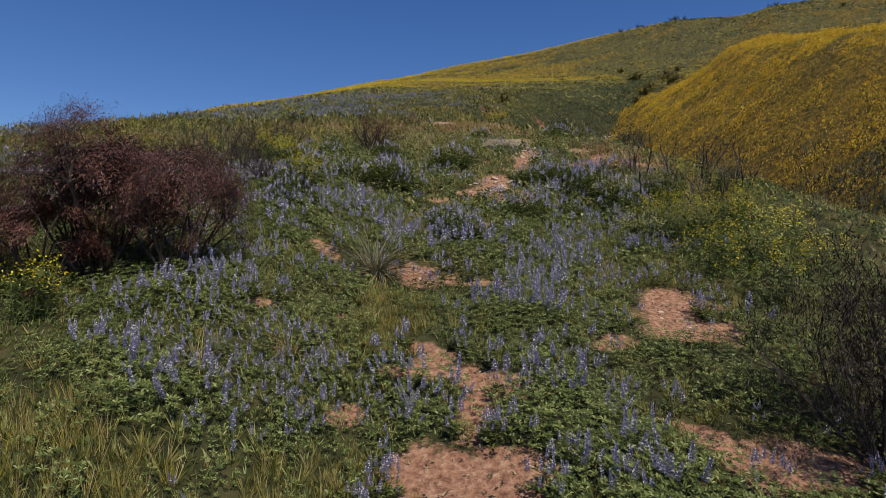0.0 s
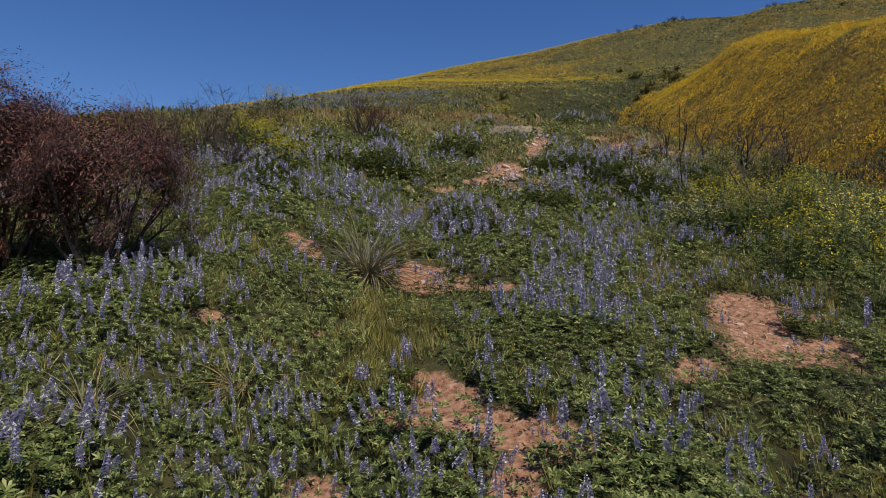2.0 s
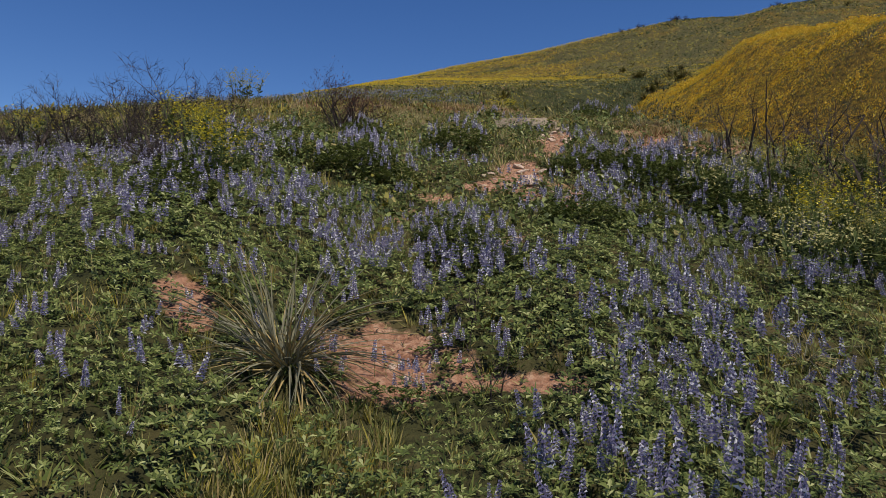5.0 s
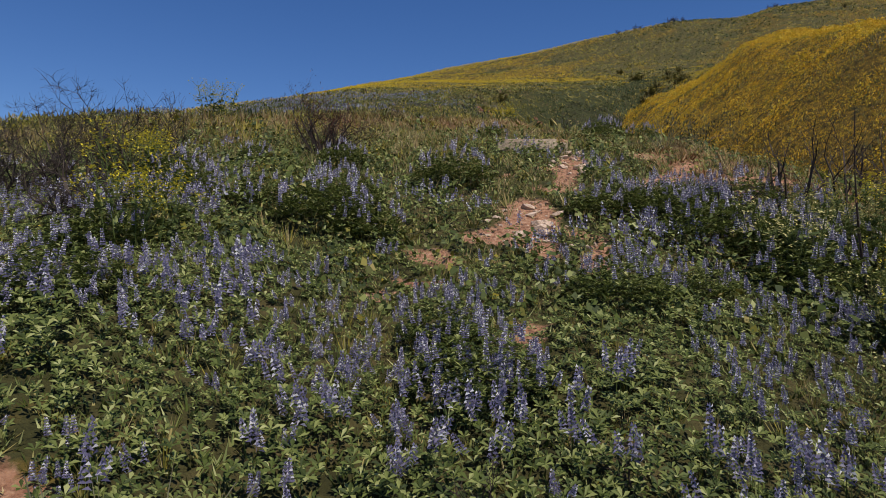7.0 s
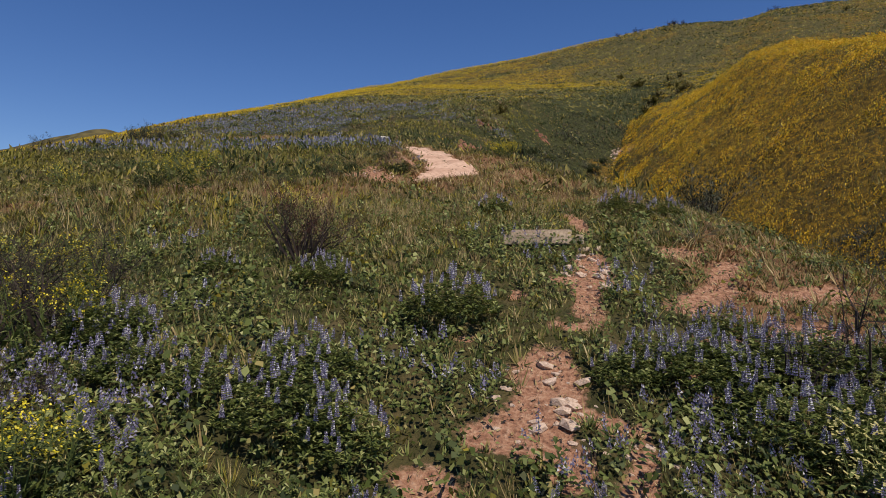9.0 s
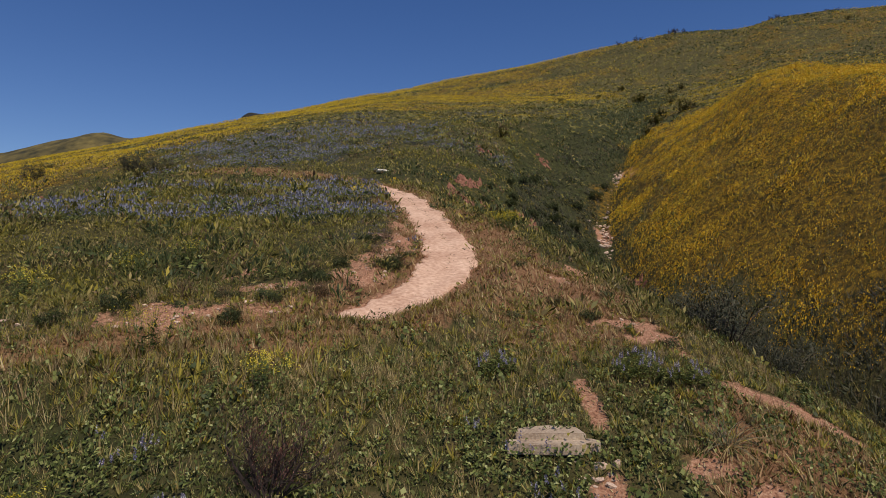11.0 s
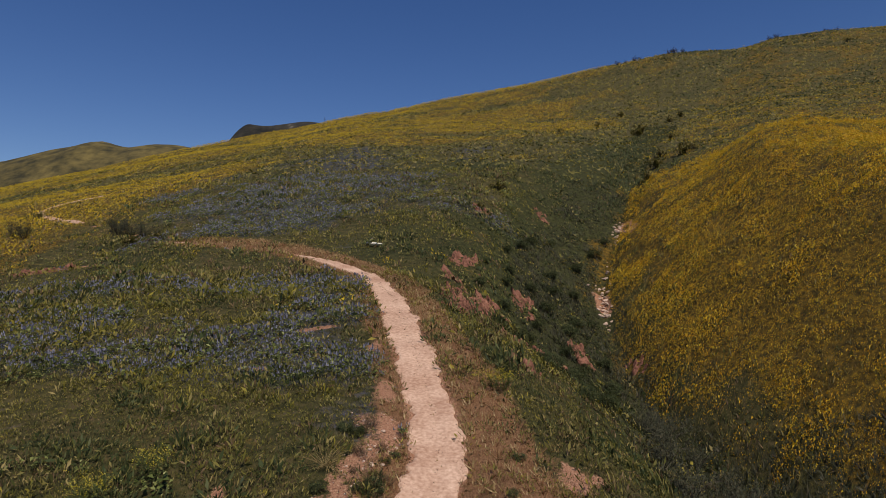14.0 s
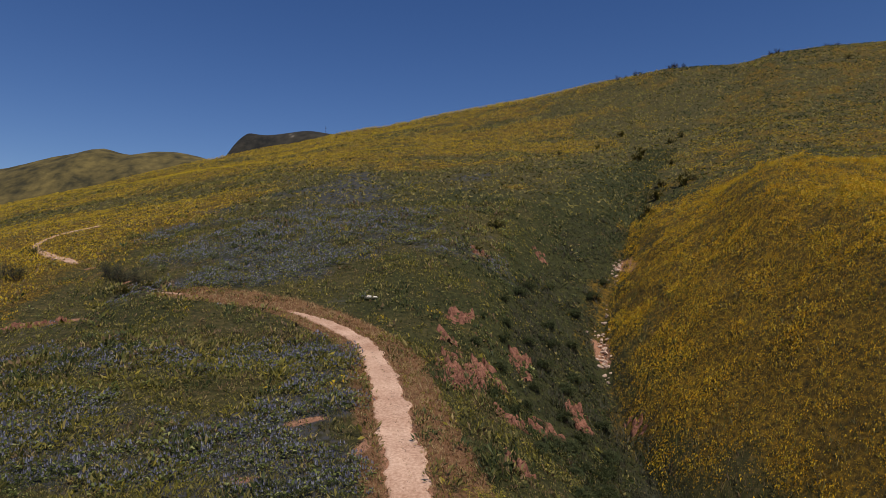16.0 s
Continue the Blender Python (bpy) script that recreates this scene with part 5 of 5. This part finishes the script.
def build_mustards():
    bright = "tall mustard plant with bright yellow flowers"
    mustard("mustard_plant", -3.6, 14.5, 1.0, 0.55, 22, 1, bright, LEMON, 90)
    mustard("mustard_plant", -5.0, 17.2, 1.15, 0.7, 22, 2, bright, LEMON, 80)
    mustard("mustard_plant", -6.2, 19.4, 1.1, 0.7, 20, 3, bright + " beside a dead shrub", LEMON, 80)
    mustard("mustard_plant", -4.75, 7.0, 0.75, 0.4, 16, 4, bright + " by a burnt shrub", LEMON, 80)
    mustard("mustard_plant", 1.65, 42.0, 0.95, 0.9, 30, 5, bright + " on the trail's shoulder", LEMON, 110)
    faded = mustard("mustard_plant", 4.8, 12.7, 1.1, 0.6, 20, 6, "leggy mustard plant with pale fading yellow flowers", FADED, 48, "fading mustard")
    yellow = mustard("mustard_plant", 5.5, 13.6, 1.1, 0.6, 18, 7, "leggy mustard plant with sparse yellow flowers", LEMON, 60, "fading mustard")
    r = np.random.default_rng(77)
    more = [(r.uniform(3.9, 7.6), r.uniform(11.4, 17.5), int(k % 3 == 0)) for k in range(8)]
    for x, y, kind in (*more, (4.1, 13.9, 0), (5.2, 15.0, 1), (6.1, 14.6, 0), (3.8, 15.4, 0), (6.6, 15.6, 1), (4.7, 16.6, 0), (5.8, 17.3, 1), (7.2, 17.6, 0), (4.6, 11.4, 1), (5.6, 11.9, 0),
                       (6.4, 12.8, 1), (3.5, 12.4, 0), (5.1, 10.2, 1), (-9.8, 19.5, 1), (-8.3, 20.6, 1), (-4.1, 24.2, 1), (-7.0, 24.8, 1), (-12, 33.0, 1), (-10.5, 34.5, 1), (-14.2, 31.0, 1)):
        moved((faded, yellow)[kind], x, y, r.uniform(0, 6), r.uniform(0.75, 1.1), 0.02)


def build_lupine_bushes():
    """Rounded lupine bushes that stand out of the meadow, and single plants by the bare earth."""
    spikes_made = []
    for k in range(5):
        flower = Template()
        spike(flower, (0, 0, 0), 0.12, np.random.default_rng(60 + k), 1, 7, 5, (0.01, 0), 0.78)
        v, t, m = flower.arrays()
        spikes_made.append(mesh_of("flower_spike", v, t, [LUPINE_LEAF, LUPINE_BLOOM], m))

    def bush(name, seed, wide, spikes, sprays, label, group):
        r = np.random.default_rng(seed)
        leaf_t = Template()
        ob = thing(name, (0, 0, 0), label, "lupine", group)
        for _ in range(sprays):
            d = around(r)
            up, out = r.uniform(0, 1), r.uniform(0, 1) ** 0.5
            c = np.array((d[0] * out * wide, d[1] * out * wide, (0.10 + 0.42 * (1 - out * out * 0.8) * up) * (0.6 + 0.7 * wide)))
            for k in range(5):
                a = r.uniform(0, 6.28)
                w = np.array((math.cos(a), math.sin(a), r.uniform(0.1, 0.6)))
                leaf_t.leaflet(c, w / np.linalg.norm(w), r.uniform(0.05, 0.075), 0.024, 0)
        for _ in range(spikes):
            d = around(r)
            out = r.uniform(0, 1) ** 0.5
            top = (0.14 + 0.40 * (1 - out * out * 0.8)) * (0.6 + 0.7 * wide)
            one = part("flower_spike", spikes_made[r.integers(len(spikes_made))], ob)
            one.matrix_basis = Matrix.LocRotScale((d[0] * out * wide, d[1] * out * wide, top), Euler((r.normal(0, 0.12), r.normal(0, 0.12), r.uniform(0, 6))), (1, 1, r.uniform(0.75, 1.2)))
        v, t, m = leaf_t.arrays()
        tagged(part("foliage", mesh_of("foliage", v, t, [LUPINE_LEAF]), ob), kind="stuff")
        return ob

    label = "rounded lupine bush with many violet-blue flower spikes"
    first = bush("lupine_bush", 5, 0.55, 36, 460, label, "lupine bushes")
    second = bush("lupine_bush", 6, 0.45, 24, 340, label, "lupine bushes")
    r = np.random.default_rng(88)
    spots = [(-1.9, 17.0, 1.2), (-2.9, 16.4, 1.0), (-0.3, 19.0, 1.15), (0.6, 25.2, 1.0), (2.9, 17.6, 1.1), (3.2, 18.4, 0.9), (-2.4, 19.8, 0.8), (4.4, 17.0, 1.2), (4.0, 16.2, 1.1), (-0.2, 13.4, 1.0),
             (0.1, 12.6, 0.9), (-4.3, 20.3, 0.9), (3.6, 25.0, 0.9), (4.6, 24.8, 1.0), (1.6, 14.4, 0.9), (2.6, 14.8, 0.9), (-3.4, 13.0, 0.9), (3.6, 17.9, 1.3), (4.3, 18.1, 1.2), (5.0, 17.4, 1.3), (3.4, 16.7, 1.2), (4.9, 16.3, 1.3), (4.0, 15.3, 1.1), (5.6, 18.4, 1.1), (3.7, 19.0, 0.8), (-1.3, 15.9, 1.2), (-1.9, 16.1, 1.1), (-3.9, 16.6, 1.1), (-4.6, 17.6, 1.0), (1.9, 17.5, 1.0), (2.4, 17.9, 0.9), (-4.0, 14.4, 1.1)]
    first.matrix_basis = Matrix.LocRotScale(land(*spots[0][:2], 0.03), Euler((0, 0, 0.3)), (1.2,) * 3)
    second.matrix_basis = Matrix.LocRotScale(land(*spots[1][:2], 0.03), Euler((0, 0, 0.9)), (1.0,) * 3)
    for k, (x, y, size) in enumerate(spots[2:]):
        moved((first, second)[k % 2], x, y, r.uniform(0, 6), size, 0.03)
    plants = [bush("lupine_plant", 90 + k, 0.13, 3 + k, 14, "single violet-blue lupine plant beside bare earth", "single lupines") for k in range(3)]
    xs, ys = r.uniform(-3.2, 4.2, 1500), r.uniform(4.6, 12.5, 1500)
    near = bare(xs, ys)
    spots = [(float(xs[k]), float(ys[k])) for k in np.flatnonzero((near > 0.25) & (near < 0.56))[:120]]
    for k, (x, y) in enumerate(spots):
        if k < 3:
            plants[k].matrix_basis = Matrix.LocRotScale(land(x, y, 0.02), Euler((0, 0, k)), (0.9,) * 3)
        else:
            moved(plants[k % 3], x, y, r.uniform(0, 6), r.uniform(0.7, 1.1), 0.02)


build_shrubs()
build_bank_growth()
build_yuccas()
build_mustards()
build_lupine_bushes()


# ---- stones, banks, the slab ----
def lump(seed, squash, rough=0.28, sharp=1.0, detail=1):
    """An angular stone about 1 m across."""
    bm = bmesh.new()
    bmesh.ops.create_icosphere(bm, subdivisions=detail, radius=0.5)
    r = np.random.default_rng(seed)
    cuts = [unit(r.normal(0, 1, 3)) for _ in range(7)]
    for v in bm.verts:
        p = np.array(v.co)
        for c in cuts:
            over = p @ c - 0.36
            if over > 0:
                p = p - c * over * 0.9 * sharp
        p = p * (1 + rough * noise.noise(Vector(p * 3.0 + seed * 3.1)))
        v.co = (p[0], p[1], p[2] * squash)
    v = np.array([tuple(q.co) for q in bm.verts])
    t = np.array([[q.index for q in f.verts] for f in bm.faces])
    bm.free()
    return v, t


def build_stones():
    r = np.random.default_rng(5)
    kinds = [mesh_of("stone", *lump(s, 0.62), [STONE]) for s in range(6)]

    def stone(x, y, size, label, group):
        ob = new("stone", kinds[r.integers(6)])
        z = land(x, y).z - 0.02
        ob.matrix_basis = Matrix.LocRotScale((x, y, z + size * 0.12), Euler((r.uniform(-0.4, 0.4), r.uniform(-0.4, 0.4), r.uniform(0, 6.28))), (size, size * r.uniform(0.6, 1.0), size * r.uniform(0.6, 1)))
        tagged(ob, label, "stone", group)

    for cx, cy, rx, ry, count, big in ((0.85, 17.1, 0.75, 0.8, 38, 0.3), (2.1, 21.2, 0.55, 1.2, 40, 0.34), (3.5, 9.5, 0.55, 0.6, 10, 0.13), (1.6, 16.2, 0.6, 0.35, 14, 0.12), (4.3, 19.1, 0.8, 0.7, 16, 0.13),
                                       (0.6, 5.6, 0.5, 0.9, 10, 0.05), (-0.5, 10.8, 0.5, 0.45, 16, 0.09), (4.9, 29.2, 1.1, 1.3, 22, 0.2), (-6, 31.6, 1.5, 0.5, 14, 0.12), (-4, 35, 0.7, 1.2, 12, 0.14), (3.3, 33.4, 0.6, 0.6, 8, 0.25)):
        for _ in range(count):
            a, q = r.uniform(0, 6.283), r.uniform(0, 1) ** 0.5
            stone(cx + rx * q * math.cos(a), cy + ry * q * math.sin(a), big * r.uniform(0.12, 1.0) ** 1.6 + 0.03, "pale pinkish angular stone lying on bare earth", "loose stones")
    xs, ys = r.uniform(-13, 0, 2000), r.uniform(27, 39, 2000)
    clods, shapes = Soup(), [lump(s, 0.62) for s in range(6)]
    for k in np.flatnonzero((cut_bank(xs, ys) > 0.3) & (bare(xs, ys) > 0.3))[:160]:
        v, t = shapes[k % 6]
        size = 0.04 + 0.2 * r.uniform(0, 1) ** 2.5
        turn = np.array(Euler((r.uniform(-0.4, 0.4), r.uniform(-0.4, 0.4), r.uniform(0, 6.28))).to_matrix())
        clods.add((v * size) @ turn.T + np.array(land(float(xs[k]), float(ys[k]), -0.1 * size)), t)
    tagged(new("clods", clods.mesh("clods", STONE)), "pale pinkish clods on the crumbling bank above the trail", "clods", kind="stuff")
    for lo, hi, x0, x1, count in ((82, 92, 15.4, 16.4, 50), (102, 110, 22.0, 24.4, 30), (94, 100, 16.6, 19.4, 8)):
        for _ in range(count):
            y = r.uniform(lo, hi)
            x = float(knots(GULLY_Y, GULLY_X, np.array(y))) + r.normal(0, 0.55)
            stone(x, y, r.uniform(0.2, 0.95), "pale boulder in the dry wash of the gully", "boulders in the wash")
    white = new("white_rock", mesh_of("white_rock", *lump(40, 0.5, detail=2), [WHITE]))
    white.matrix_basis = Matrix.LocRotScale(land(-9.3, 77.0, -0.25), Euler((0, 0, 0.3)), (1.5, 0.9, 0.9))
    tagged(white, "whitish flat boulder above the bend of the trail", "boulder")


def build_banks():
    """Red eroded banks where the slope has slipped into the gully."""
    for k, (x, y, wide, deep, turn) in enumerate(BANKS):
        n = 44
        u = np.linspace(-1, 1, n)
        gu, gv = np.meshgrid(u, u)
        c, s = math.cos(turn), math.sin(turn)
        px, py = (gu * c - gv * s) * wide + x, (gu * s + gv * c) * deep + y
        edge = np.clip(1.1 - np.hypot(gu, gv) * (1 + 0.5 * fbm(px, py, 1.2, 90 + k)) + 0.35 * vnoise(px, py, 0.8, 89 + k), 0, 1)
        ridges = 1 - np.abs(vnoise(px * 1.6, py * 0.7, 0.9, 91 + k))
        edge = edge + 0.35 * vnoise(px, py, 0.5, 95 + k) * edge
        z = height(px, py) - 0.32 + smooth(0.05, 0.30, edge) * (0.25 + 0.75 * ridges * np.abs(vnoise(px, py, 0.9, 97 + k)) + 0.4 * vnoise(px, py, 0.34, 93 + k))
        i = (np.arange(n - 1)[:, None] * n + np.arange(n - 1)).ravel()
        me = mesh_of("red_bank", np.stack([px.ravel(), py.ravel(), z.ravel()], 1), np.stack([i, i + 1, i + n + 1, i + n], 1), [OUTCROP])
        tagged(new("red_bank", me), "eroded bank of crumbling red earth and rock", "earth bank", "eroded banks")


def build_slab():
    """A broken concrete slab: a thick plate with a thinner ledge in front, chipped at its corners."""
    ob = thing("concrete_slab", land(1.42, 22.5, -0.04), "broken pale concrete slab lying half buried in grass", "slab", turn=0.06)

    def plate(name, corners, low, high, seed):
        bm = bmesh.new()
        top = [bm.verts.new((x, y, high)) for x, y in corners]
        face = bm.faces.new(top)
        out = bmesh.ops.extrude_face_region(bm, geom=[face])
        for v in out["geom"]:
            if isinstance(v, bmesh.types.BMVert):
                v.co.z = low
        bmesh.ops.recalc_face_normals(bm, faces=bm.faces)
        bmesh.ops.bevel(bm, geom=list(bm.edges), offset=0.018, segments=2, affect="EDGES")
        for v in bm.verts:
            v.co += Vector((1, 1, 0.5)) * 0.012 * noise.noise(v.co * 9 + Vector((seed, 0, 0)))
        me = bpy.data.meshes.new(name)
        bm.to_mesh(me)
        bm.free()
        me.materials.append(CONCRETE)
        part(name, me, ob)

    plate("plate", [(-0.62, -0.10), (0.60, -0.16), (0.52, 0.36), (0.1, 0.46), (-0.34, 0.40), (-0.56, 0.2)], -0.12, 0.17, 1)
    plate("ledge", [(-0.80, -0.30), (-0.2, -0.40), (0.46, -0.42), (0.84, -0.22), (0.72, -0.05), (-0.74, -0.06)], -0.14, 0.06, 2)


build_stones()
build_banks()
build_slab()


# ---- far off: a green hill and a flat-topped butte with a mast ----
def far_hill(name, label, middle, peak, wide, deep, shape, mats, tint):
    n, m = 90, 40
    gu, gv = np.meshgrid(np.linspace(-1, 1, n), np.linspace(-1, 1, m))
    px, py = middle[0] + gu * wide, middle[1] + gv * deep
    prof = shape(gu) * np.clip(1 - np.abs(gv) ** 1.6, 0, 1)
    z = -30 + (peak + 30) * prof + 6 * fbm(px, py, 90, 7) * prof
    i = (np.arange(m - 1)[:, None] * n + np.arange(n - 1)).ravel()
    me = mesh_of(name, np.stack([px.ravel(), py.ravel(), z.ravel()], 1), np.stack([i, i + 1, i + n + 1, i + n], 1), mats, smooth_faces=True)
    tagged(new(name, me), label, "hill", kind="structure")


FAR_GREEN = earthy("far hill growth", (0.028, 0.028, 0.016), (0.15, 0.118, 0.042), 0.06, 0.02, 4.0)
FAR_DARK = earthy("far butte scrub", (0.014, 0.015, 0.014), (0.05, 0.046, 0.036), 0.12, 0.03, 2.0, third=(0.22, 0.19, 0.16))
far_hill("far_hill", "rounded green and yellow hill in the distance", (-684, 1150), 269, 560, 300,
         lambda u: knots([-1, -0.6, -0.3, -0.1, 0, 0.1, 0.2, 0.33, 0.6, 1], [0.72, 0.82, 0.893, 0.965, 1, 0.972, 0.98, 0.945, 0.75, 0.4], u), [FAR_GREEN], None)
far_hill("far_butte", "dark flat-topped butte behind the ridge", (-205, 700), 189, 125, 90,
         lambda u: 0.60 + 0.3 * smooth(-1.0, -0.4, u) + 0.1 * smooth(-0.55, -0.3, u) - 0.30 * smooth(0.52, 0.62, u) - 0.2 * smooth(0.6, 0.95, u) + 0.012 * np.sin(9 * u) + 0.02 * u, [FAR_DARK], None)
mast = thing("mast", (-160, 700, 186), "thin mast on the flat top of the butte", "mast")
s = Soup()
s.limb(np.array((0, 0, -3.0)), np.array((0, 0, 9.0)), 0.35, 0.2)
part("pole", s.mesh("pole", CHAR), mast)
s = Soup()
s.limb(np.array((-0.9, 0, 6.5)), np.array((0.9, 0, 6.5)), 0.15, 0.15)
part("crossarm", s.mesh("crossarm", CHAR), mast)
